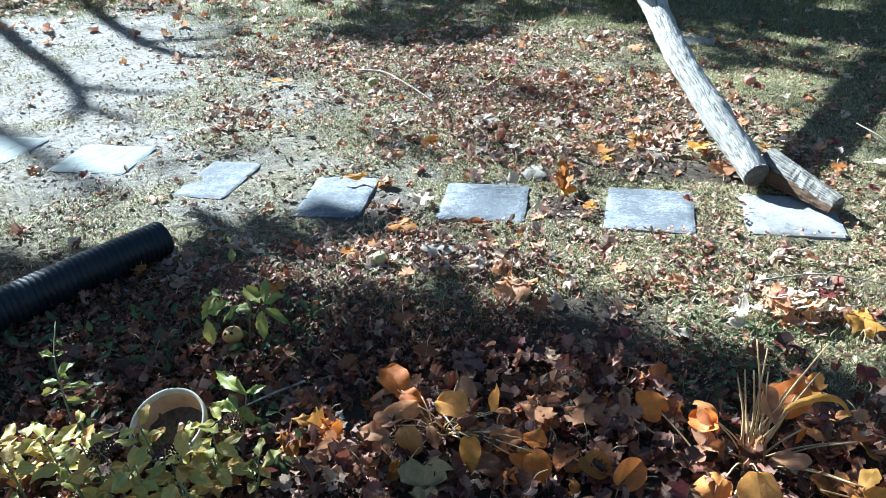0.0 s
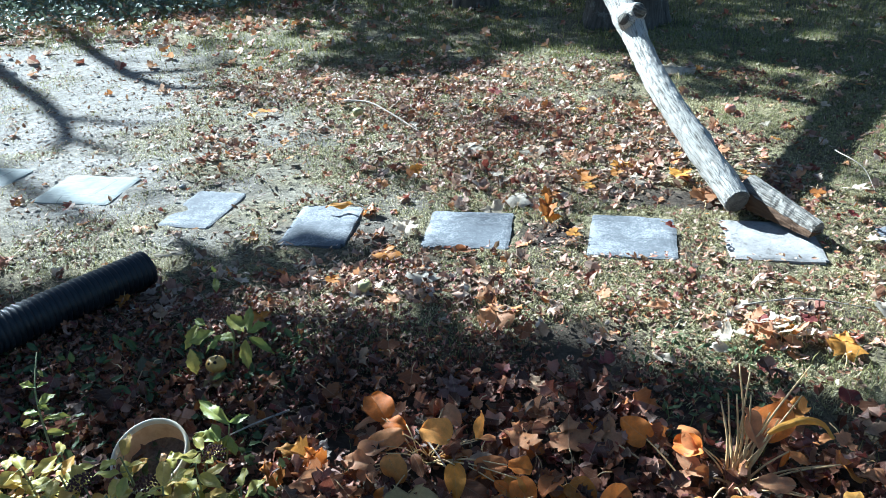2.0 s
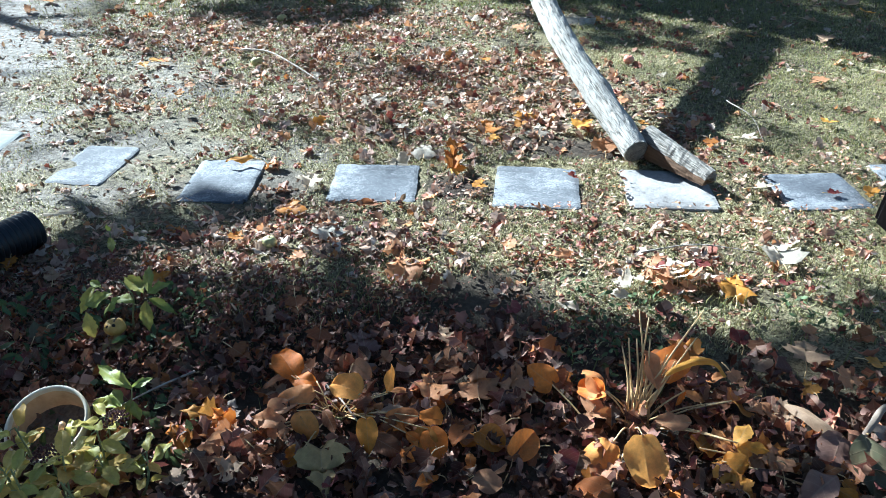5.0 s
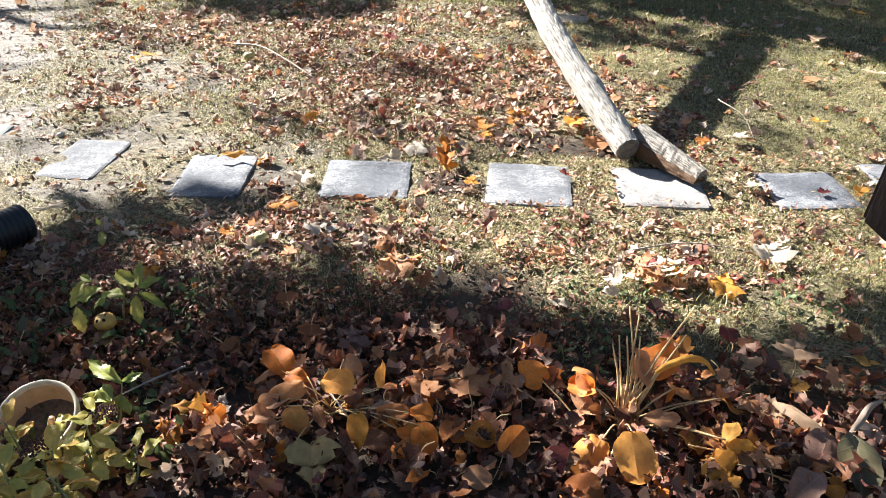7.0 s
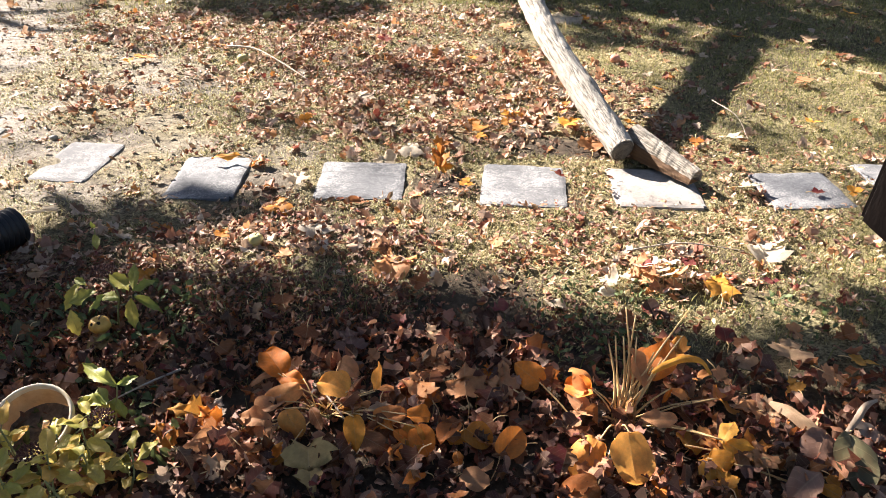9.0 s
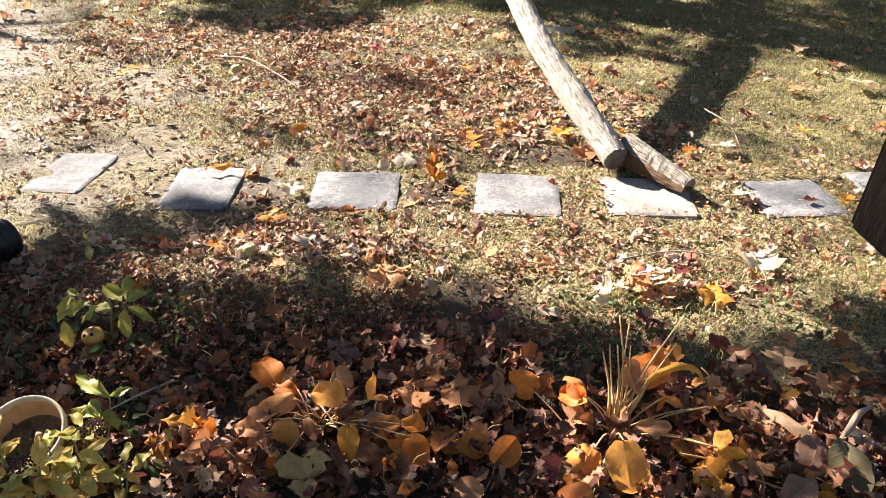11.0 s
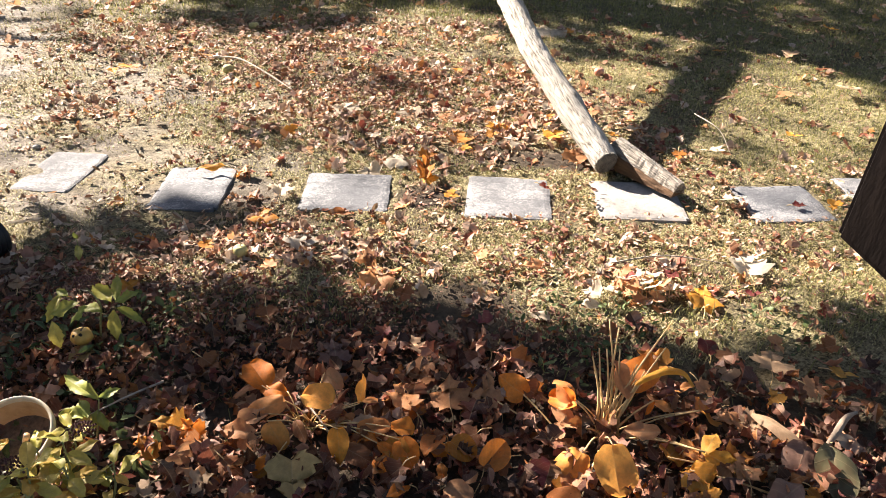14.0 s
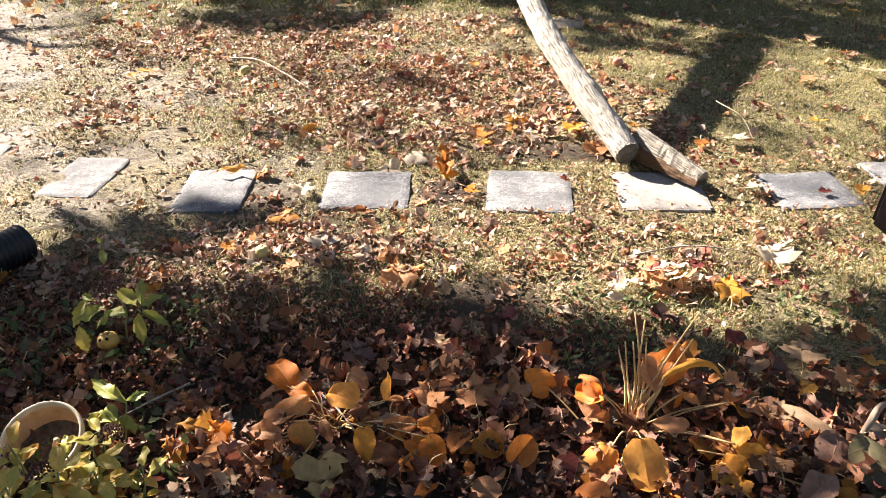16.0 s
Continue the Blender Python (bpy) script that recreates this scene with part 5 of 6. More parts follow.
part("leaf_stalk", stem_mesh("leaf_stalk", [(0.01, 0, 0), tuple((Vector((0.675, 1.201, 0.13)) - HB) * 0.55), tuple(Vector((0.675, 1.201, 0.13)) - HB)], 0.0035, 0.002, M_STALK, 9, 6), hosta)

# a second, collapsed hosta
HC = Vector((-0.01, 1.314, 0))
hosta2 = thing("hosta", "collapsed hosta with rounded orange-brown leaves", "hosta", Matrix.Translation(HC))
plant_leaf(hosta2, HC, "round", "pale_hosta", (0.046, 1.307, 0.065), (-0.014, 1.344, 0.075), 0.95, 0, r=0.0016)
plant_leaf(hosta2, HC, "round", "hosta", (-0.093, 1.392, 0.06), (-0.131, 1.46, 0.08), 0.85, 0, r=0.0016)
plant_leaf(hosta2, HC, "oval", "hosta", (-0.048, 1.367, 0.06), (-0.113, 1.389, 0.055), 0.62, 10, r=0.0016)
plant_leaf(hosta2, HC, "oval", "tan", (-0.113, 1.406, 0.06), (-0.174, 1.4, 0.03), 0.4, 25, r=0.0016)
plant_leaf(hosta2, HC, "round", "hosta", (-0.053, 1.325, 0.07), (-0.136, 1.318, 0.045), 0.55, -15, r=0.0016)
plant_leaf(hosta2, HC, "round", "tan", (-0.088, 1.31, 0.05), (-0.157, 1.314, 0.035), 0.55, 15, r=0.0016)
plant_leaf(hosta2, HC, "oval", "tan", (-0.114, 1.265, 0.04), (-0.193, 1.307, 0.03), 0.5, -10, r=0.0016)
plant_leaf(hosta2, HC, "round", "hosta", (-0.089, 1.277, 0.06), (-0.059, 1.226, 0.025), 0.75, 10, r=0.0016)
plant_leaf(hosta2, HC, "round", "tan", (-0.111, 1.26, 0.035), (-0.151, 1.248, 0.02), 0.8, 0, r=0.0016)
plant_leaf(hosta2, HC, "heart", "pale_hosta", (0.052, 1.228, 0.065), (0.054, 1.171, 0.02), 0.62, 0, r=0.0016)
plant_leaf(hosta2, HC, "round", "hosta", (0.16, 1.237, 0.05), (0.091, 1.242, 0.035), 0.62, 5, r=0.0016)
plant_leaf(hosta2, HC, "round", "hosta", (0.161, 1.228, 0.055), (0.212, 1.224, 0.04), 0.75, -10, r=0.0016)
plant_leaf(hosta2, HC, "round", "hosta", (0.175, 1.19, 0.055), (0.2, 1.141, 0.02), 0.85, 5, r=0.0016)
plant_leaf(hosta2, HC, "round", "brown", (0.067, 1.197, 0.04), (0.117, 1.162, 0.02), 0.75, 0, r=0.0016)
plant_leaf(hosta2, HC, "oval", "hosta", (0.13, 1.196, 0.045), (0.17, 1.167, 0.03), 0.5, 20, r=0.0016)
plant_leaf(hosta2, HC, "oval", "hosta", (0.104, 1.316, 0.05), (0.119, 1.363, 0.095), 0.42, 35, r=0.0016)
plant_leaf(hosta2, HC, "oval", "hosta", (0.107, 1.323, 0.05), (0.17, 1.331, 0.04), 0.4, -30, r=0.0016)
plant_leaf(hosta2, HC, "round", "tan", (0.034, 1.431, 0.05), (0.072, 1.39, 0.04), 0.75, 10, r=0.0016)
plant_leaf(hosta2, HC, "round", "orange", (-0.078, 1.195, 0.03), (-0.119, 1.172, 0.015), 0.85, 0, r=0.0016)
plant_leaf(hosta2, HC, "round", "brown", (0.03, 1.288, 0.05), (0.071, 1.328, 0.05), 0.7, -20, r=0.0016)
plant_leaf(hosta2, HC, "oval", "brown", (-0.035, 1.285, 0.05), (-0.008, 1.237, 0.03), 0.5, 25, r=0.0016)
plant_leaf(hosta2, HC, "oval", "orange", (-0.154, 1.457, 0.05), (-0.117, 1.436, 0.03), 0.5, 0, r=0.0016)

# fallen hosta leaves with long stalks between the plants and beside them
stalked_leaf("heart", "hosta", (0.527, 1.163, 0.012), (0.459, 1.283, 0.06), (0.411, 1.339, 0.07), 0.85, -30)
stalked_leaf("maple", "tan", (0.505, 1.173, 0.012), (0.4, 1.28, 0.05), (0.338, 1.331, 0.04), 1, 10)
stalked_leaf("maple", "yellow", (0.894, 0.971, 0.012), (0.73, 1.027, 0.05), (0.766, 0.95, 0.02), 1, 0)
stalked_leaf("round", "orange", (0.89, 1.008, 0.012), (0.701, 1.067, 0.05), (0.747, 1.109, 0.03), 0.9, 0)

# single large leaves at the bed's near edge and in the litter
fallen("oval", "grey_green", (1.039, 1.038, 0.07), (0.983, 0.917, 0.03), 0.66, 0, "dark grey-green oval leaf with brown edge")
fallen("round", "mauve", (0.993, 1.048, 0.06), (0.933, 0.996, 0.03), 0.9, 0, "mauve-brown rounded leaf in the litter")
fallen("oval", "mauve", (0.927, 0.956, 0.06), (0.824, 0.917, 0.03), 0.55, 10, "grey-brown oval leaf over the litter")
fallen("oval", "yellow", (0.917, 0.942, 0.04), (0.962, 0.898, 0.03), 0.5, 0, "yellow leaf at the bed's edge")
fallen("round", "orange", (0.946, 0.96, 0.035), (0.961, 0.936, 0.025), 0.9, 0, "orange leaf at the bed's edge")
fallen("oval", "chalk", (1.067, 1.065, 0.05), (1.132, 1.061, 0.03), 0.55, 0, "pale grey curled leaf in the litter")
fallen("maple", "yellow_tan", (-0.042, 1.183, 0.04), (-0.042, 1.068, 0.015), 1, 0, "large yellow-green maple leaf in the bed")
fallen("maple", "tan", (0.192, 1.301, 0.04), (0.205, 1.384, 0.05), 1.1, 10, "tan veined maple leaf in the bed")
fallen("maple", "tan", (0.299, 1.293, 0.035), (0.304, 1.383, 0.06), 1.15, -10, "pale pinkish maple leaf in the bed")
fallen("oval", "orange", (0.252, 1.14, 0.03), (0.251, 1.105, 0.015), 0.6, 0, "orange leaf in the litter")
fallen("maple", "orange", (-0.263, 1.315, 0.03), (-0.328, 1.312, 0.07), 1, 10, "bright orange maple leaf in the bed")
fallen("maple", "orange", (-0.315, 1.241, 0.02), (-0.353, 1.293, 0.05), 0.9, -15, "orange maple leaf in the bed")
fallen("maple", "brown", (-0.225, 1.254, 0.03), (-0.288, 1.238, 0.05), 0.9, 0, "rust brown maple leaf in the bed")
fallen("maple", "yellow_tan", (-0.507, 1.616, 0.03), (-0.567, 1.588, 0.02), 0.8, 0, "dull yellow leaf beside the gourd")
fallen("maple", "grey_green", (-0.725, 1.667, 0.03), (-0.684, 1.733, 0.03), 0.9, 0, "pale grey-green leaf in the litter")
fallen("oval", "grey", (-0.579, 1.539, 0.03), (-0.517, 1.502, 0.02), 0.5, 0, "grey folded leaf in the litter")
fallen("maple", "chalk", (-0.242, 1.312, 0.03), (-0.218, 1.372, 0.03), 0.8, 0, "grey withered leaf in the litter")
fallen("oval", "mauve", (-0.279, 1.43, 0.02), (-0.276, 1.474, 0.03), 0.7, 0, "mauve leaf in the litter")
fallen("maple", "mauve", (0.064, 1.495, 0.03), (0.062, 1.57, 0.05), 1.1, 0, "large mauve-brown maple leaf in the bed")
fallen("maple", "mauve", (0.066, 1.528, 0.03), (0.028, 1.552, 0.05), 0.9, 10, "mauve-brown leaf in the bed")
fallen("maple", "grey", (0.435, 1.504, 0.02), (0.444, 1.562, 0.035), 1.5, 0, "grey-tan maple leaf in the weeds")
fallen("maple", "grey", (1.081, 1.329, 0.02), (1.111, 1.394, 0.035), 1.7, 0, "large grey-green maple leaf on the lawn")
fallen("round", "red", (0.962, 1.411, 0.02), (0.979, 1.465, 0.03), 0.9, 0, "dark purple leaf on the lawn")
fallen("maple", "tan", (0.188, 1.818, 0.012), (0.207, 1.959, 0.03), 0.8, 0, "large tan maple leaf propped on the litter")
fallen("oval", "cream", (0.621, 1.605, 0.02), (0.566, 1.654, 0.02), 0.45, 0, "pale folded leaf on the lawn edge")
fallen("oval", "cream", (0.719, 1.674, 0.02), (0.772, 1.646, 0.02), 0.5, 0, "pale leaf on the lawn edge")
fallen("maple", "cream", (-0.015, 2.082, 0.014), (-0.007, 2.195, 0.022), 1, 0, "sunlit cream maple leaf")
fallen("maple", "cream", (1.254, 1.751, 0.014), (1.284, 1.88, 0.022), 1, 0, "sunlit cream maple leaf")
fallen("maple", "orange", (-0.123, 2.251, 0.014), (-0.128, 2.351, 0.022), 1, 0, "orange maple leaf on the dry grass")
fallen("maple", "orange", (0.426, 2.516, 0.012), (0.451, 2.657, 0.05), 0.5, 0, "orange maple leaf standing on its edge")
fallen("maple", "yellow", (0.45, 2.49, 0.014), (0.432, 2.556, 0.022), 1, 0, "yellow maple leaf on the lawn")
fallen("maple", "cream", (0.34, 2.65, 0.014), (0.373, 2.754, 0.022), 1, 0, "cream maple leaf on the lawn")
fallen("maple", "cream", (-0.075, 2.45, 0.014), (-0.052, 2.543, 0.022), 1, 0, "cream maple leaf on the dry grass")
fallen("oval", "orange", (-0.264, 2.67, 0.03), (-0.367, 2.668, 0.03), 0.3, 0, "curled orange leaf on a slate slab")
fallen("oval", "brown", (0.078, 2.297, 0.012), (0.162, 2.263, 0.02), 0.35, 0, "curled rust leaf beside a slab")
fallen("maple", "yellow", (1.049, 1.619, 0.014), (1.093, 1.714, 0.022), 1, 0, "bright yellow maple leaf on the lawn")
fallen("maple", "tan", (0.671, 1.863, 0.02), (0.595, 1.838, 0.05), 0.9, 0, "tan maple leaf on the lawn edge")
fallen("maple", "tan", (1.467, 1.771, 0.014), (1.485, 1.804, 0.022), 1, 0, "tan maple leaf on the lawn")
fallen("maple", "cream", (0.2, 3.198, 0.014), (0.209, 3.33, 0.022), 1, 0, "cream maple leaf on the lawn")
fallen("maple", "cream", (0.459, 3.128, 0.014), (0.468, 3.265, 0.022), 1, 0, "cream maple leaf on the lawn")
fallen("maple", "orange", (0.602, 2.82, 0.014), (0.634, 2.933, 0.022), 1, 0, "orange maple leaf on the lawn")
fallen("maple", "yellow", (0.785, 2.936, 0.014), (0.817, 3.027, 0.022), 1, 0, "yellow maple leaf on the lawn")
fallen("maple", "tan", (1.006, 2.592, 0.014), (1.039, 2.699, 0.022), 1, 0, "tan maple leaf beside the log")
fallen("maple", "cream", (0.802, 2.768, 0.014), (0.831, 2.886, 0.022), 1, 0, "cream maple leaf on the lawn")
fallen("maple", "cream", (1.411, 4.317, 0.014), (1.479, 4.554, 0.022), 1, 0, "cream maple leaf on the far lawn")
curl = thing("fallen_leaf", "long dry curled grey-tan leaf", "leaf", Matrix.Translation((0.935, 1.16, 0.05)), "single fallen leaves")
strip_leaf(curl, "grey", [Vector(q) - curl.location for q in ((0.935, 1.16, 0.05), (0.95, 1.116, 0.06), (0.974, 1.068, 0.055), (1.006, 1.035, 0.04))], 0.016)
curl = thing("fallen_leaf", "narrow pale grey curled leaf", "leaf", Matrix.Translation((1.032, 1.044, 0.05)), "single fallen leaves")
strip_leaf(curl, "chalk", [Vector(q) - curl.location for q in ((1.032, 1.044, 0.05), (1.075, 1.074, 0.06), (1.121, 1.111, 0.06), (1.166, 1.135, 0.05))], 0.008)

# a heap of pale and red leaves in the sun at the lawn's edge, turned towards the light
random.seed(41)
for _ in range(11):
    x, y, size = random.gauss(0.93, 0.075), random.gauss(1.725, 0.035), random.uniform(0.035, 0.06)
    colour = random.choice(("cream", "tan", "tan", "red", "cream", "brown"))
    fallen("maple", colour, (x, y, random.uniform(0.03, 0.05)), (x - size * random.uniform(-0.2, 0.8), y + size, 0.014), 1.0, random.uniform(-25, 10), {"cream": "pale sunlit leaf in a small heap", "tan": "tan leaf in a small heap", "red": "dark red leaf in a small heap", "brown": "rust leaf in a small heap"}[colour])
# withered leaves shed by the hostas, heaped between and before them
random.seed(31)
for cx, cy, rx, ry, count in ((0.33, 1.27, 0.17, 0.09, 12), (0.62, 1.06, 0.24, 0.08, 10), (0.80, 1.22, 0.12, 0.10, 7), (0.20, 1.13, 0.20, 0.07, 8), (-0.30, 1.25, 0.10, 0.07, 6), (0.02, 1.24, 0.16, 0.08, 6)):
    for _ in range(count):
        x, y, a = cx + rx * random.uniform(-1, 1), cy + ry * random.uniform(-1, 1), random.uniform(0, 6.28)
        size, z = random.uniform(0.045, 0.075), random.uniform(0.02, 0.045)
        kind = random.choice(("round", "oval", "maple", "maple"))
        fallen(kind, random.choice(("orange", "hosta", "brown", "tan", "brown", "mauve")), (x, y, z), (x + size * math.cos(a), y + size * math.sin(a), z + random.uniform(-0.015, 0.03)),
               {"round": 0.8, "oval": 0.5, "maple": 1.0}[kind], random.uniform(-25, 25), "withered orange-brown leaf on the bed's litter")

# ---- green plants ----
def upright_plant(name, label, base, height, leaves, kind, colour, size, stem_mat, lean=(0, 0), head=False):
    t = thing(name, label, "plant", Matrix.Translation(base))
    top = Vector((lean[0], lean[1], height))
    pts = [Vector((0, 0, 0)), top * 0.5 + Vector((0.008, -0.005, 0)), top]
    part("stem", stem_mesh("stem", pts, 0.003, 0.0016, stem_mat, 12, 6), t)
    for k in range(leaves):
        f = 0.25 + 0.75 * (k + 1) / leaves
        a = k * 2.4 + random.uniform(-0.4, 0.4)
        root = top * f
        d = Vector((math.cos(a), math.sin(a), random.uniform(-0.2, 0.45)))
        w = d * 0.012
        stalk = part("leaf_stalk", stem_mesh("leaf_stalk", [root, root + w * 0.6, root + w], 0.0012, 0.001, stem_mat, 4, 5), t)
        blade_on(stalk, kind, colour, root + w, d, size * random.uniform(0.7, 1.15), "", 0.3, random.uniform(-25, 25))
    if head:
        flower_head(t, top)
    return t


def flower_head(t, at3):
    vs, fs = [], []
    for k in range(70):
        a, r = k * 2.4, 0.028 * math.sqrt(k / 70)
        c = Vector((r * math.cos(a), r * math.sin(a), 0.012 - 9 * r * r + 0.004 * math.sin(k * 5.1)))
        q = 0.0032
        o = len(vs)
        vs += [c + Vector(d) * q for d in ((1, 0, 0), (-1, 0, 0), (0, 1, 0), (0, -1, 0), (0, 0, 1.3), (0, 0, -1.3))]
        fs += [tuple(o + i for i in tri) for tri in ((0, 2, 4), (2, 1, 4), (1, 3, 4), (3, 0, 4), (2, 0, 5), (1, 2, 5), (3, 1, 5), (0, 3, 5))]
    part("flower_head", add_mesh("flower_head", [v + at3 for v in vs], fs, M_HEAD, smooth=False), t, "dry maroon-brown flower head")


random.seed(21)
GA = Vector((-0.503, 1.69, 0))
green = thing("green_plant", "green plant with toothed narrow leaves among brown litter", "plant", Matrix.Translation(GA))
part("stem", stem_mesh("stem", [Vector(q) - GA for q in ((-0.503, 1.69, 0), (-0.489, 1.674, 0.07), (-0.476, 1.661, 0.13), (-0.502, 1.672, 0.17))], 0.003, 0.0016, M_GSTEM, 14, 6), green)
plant_leaf(green, GA, "lance", "green", (-0.586, 1.741, 0.12), (-0.605, 1.675, 0.08), 0.36, 0, False, bend=0.4)
plant_leaf(green, GA, "lance", "green", (-0.531, 1.693, 0.12), (-0.602, 1.689, 0.09), 0.5, 0, False, bend=0.4)
plant_leaf(green, GA, "lance", "green", (-0.515, 1.676, 0.12), (-0.559, 1.664, 0.08), 0.45, 10, False, bend=0.4)
plant_leaf(green, GA, "lance", "yellow_green", (-0.593, 1.663, 0.09), (-0.578, 1.63, 0.03), 0.48, 0, False, bend=0.4)
plant_leaf(green, GA, "lance", "green", (-0.451, 1.663, 0.13), (-0.495, 1.723, 0.15), 0.5, 0, False, bend=0.4)
plant_leaf(green, GA, "lance", "green", (-0.444, 1.667, 0.13), (-0.391, 1.702, 0.13), 0.4, 0, False, bend=0.4)
plant_leaf(green, GA, "lance", "green", (-0.443, 1.672, 0.13), (-0.445, 1.74, 0.165), 0.36, 0, False, bend=0.4)
plant_leaf(green, GA, "lance", "green", (-0.478, 1.657, 0.12), (-0.535, 1.704, 0.1), 0.46, 0, False, bend=0.4)
plant_leaf(green, GA, "lance", "yellow_green", (-0.446, 1.648, 0.12), (-0.445, 1.607, 0.06), 0.48, 0, False, bend=0.4)
plant_leaf(green, GA, "lance", "green", (-0.439, 1.652, 0.12), (-0.369, 1.629, 0.09), 0.32, 0, False, bend=0.4)
plant_leaf(green, GA, "lance", "green", (-0.557, 1.704, 0.13), (-0.587, 1.73, 0.14), 0.5, 0, False, bend=0.4)
flower_head(green, Vector((-0.508, 1.693, 0.17)) - GA)
GB = Vector((-0.442, 1.312, 0))
green = thing("green_plant", "green plant with paired narrow leaves", "plant", Matrix.Translation(GB))
part("stem", stem_mesh("stem", [Vector(q) - GB for q in ((-0.442, 1.312, 0), (-0.432, 1.325, 0.05), (-0.421, 1.335, 0.11))], 0.003, 0.0016, M_GSTEM, 14, 6), green)
plant_leaf(green, GB, "lance", "green", (-0.424, 1.341, 0.11), (-0.51, 1.403, 0.115), 0.34, 0, False, bend=0.4)
plant_leaf(green, GB, "lance", "green", (-0.422, 1.34, 0.11), (-0.381, 1.36, 0.11), 0.46, 0, False, bend=0.4)
plant_leaf(green, GB, "lance", "green", (-0.448, 1.312, 0.085), (-0.508, 1.35, 0.08), 0.5, 0, False, bend=0.4)
plant_leaf(green, GB, "lance", "green", (-0.443, 1.311, 0.085), (-0.467, 1.357, 0.1), 0.5, 10, False, bend=0.4)
plant_leaf(green, GB, "lance", "green", (-0.427, 1.324, 0.09), (-0.442, 1.306, 0.05), 0.5, 0, False, bend=0.4)
plant_leaf(green, GB, "lance", "green", (-0.42, 1.319, 0.09), (-0.412, 1.301, 0.05), 0.5, 0, False, bend=0.4)
plant_leaf(green, GB, "lance", "yellow_green", (-0.474, 1.337, 0.09), (-0.501, 1.329, 0.07), 0.55, 0, False, bend=0.4)
flower_head(green, Vector((-0.446, 1.273, 0.08)) - GB)
GC = Vector((-0.793, 1.303, 0))
green = thing("green_plant", "thin upright weed with narrow green leaves", "plant", Matrix.Translation(GC))
part("stem", stem_mesh("stem", [Vector(q) - GC for q in ((-0.793, 1.303, 0), (-0.837, 1.378, 0.08), (-0.853, 1.407, 0.12), (-0.864, 1.437, 0.16), (-0.881, 1.511, 0.2))], 0.003, 0.0016, M_GSTEM, 14, 6), green)
plant_leaf(green, GC, "lance", "green", (-0.861, 1.432, 0.16), (-0.904, 1.449, 0.16), 0.4, 0, False, bend=0.4)
plant_leaf(green, GC, "lance", "green", (-0.858, 1.432, 0.16), (-0.837, 1.45, 0.16), 0.4, 0, False, bend=0.4)
plant_leaf(green, GC, "lance", "green", (-0.856, 1.411, 0.13), (-0.823, 1.438, 0.14), 0.6, 0, False, bend=0.4)
plant_leaf(green, GC, "lance", "green", (-0.853, 1.406, 0.13), (-0.833, 1.418, 0.11), 0.5, 0, False, bend=0.4)
plant_leaf(green, GC, "lance", "green", (-0.847, 1.391, 0.12), (-0.89, 1.402, 0.12), 0.4, 0, False, bend=0.4)
plant_leaf(green, GC, "lance", "green", (-0.846, 1.393, 0.1), (-0.79, 1.414, 0.1), 0.3, 0, False, bend=0.4)
plant_leaf(green, GC, "lance", "green", (-0.839, 1.375, 0.08), (-0.789, 1.385, 0.07), 0.34, 0, False, bend=0.4)
plant_leaf(green, GC, "lance", "yellow_green", (-0.852, 1.39, 0.1), (-0.891, 1.383, 0.09), 0.5, 0, False, bend=0.4)
plant_leaf(green, GC, "lance", "green", (-0.868, 1.472, 0.18), (-0.85, 1.459, 0.17), 0.4, 0, False, bend=0.4)
GD = Vector((-0.649, 2.146, 0))
green = thing("green_plant", "small green shoot beside the pipe's mouth", "plant", Matrix.Translation(GD))
part("stem", stem_mesh("stem", [Vector(q) - GD for q in ((-0.649, 2.146, 0), (-0.646, 2.142, 0.05))], 0.003, 0.0016, M_GSTEM, 14, 6), green)
plant_leaf(green, GD, "lance", "green", (-0.643, 2.125, 0.04), (-0.628, 2.076, 0.02), 0.5, 0, False, bend=0.4)
plant_leaf(green, GD, "lance", "green", (-0.646, 2.142, 0.05), (-0.646, 2.131, 0.08), 0.5, 0, False, bend=0.4)

for k, (x, y, h) in enumerate(((-0.837, 1.232, 0.12),
    (-0.742, 1.227, 0.14),
    (-0.697, 1.171, 0.13),
    (-0.594, 1.216, 0.12),
    (-0.51, 1.172, 0.12),
    (-0.467, 1.194, 0.14),
    (-0.452, 1.155, 0.12),
    (-0.818, 1.121, 0.15),
    (-0.695, 1.102, 0.15),
    (-0.622, 1.077, 0.16),
    (-0.558, 1.067, 0.17),
    (-0.505, 1.076, 0.16),
    (-0.453, 1.064, 0.15),
    (-0.387, 1.144, 0.1),
    (-0.619, 1.114, 0.15),
    (-0.573, 1.102, 0.15),
    (-0.51, 1.112, 0.14),
    (-0.774, 1.186, 0.13),
    (-0.469, 1.251, 0.1),
    (-0.888, 1.19, 0.13),
    (-0.856, 1.084, 0.15))):
    upright_plant("sedum", "pale green fading sedum with fleshy leaves", Vector((x, y, gh(x, y))), h, 8, "oval", "sedum", 0.056, M_GSTEM, (random.uniform(-0.03, 0.03), random.uniform(-0.02, 0.03)), k in (14, 16))

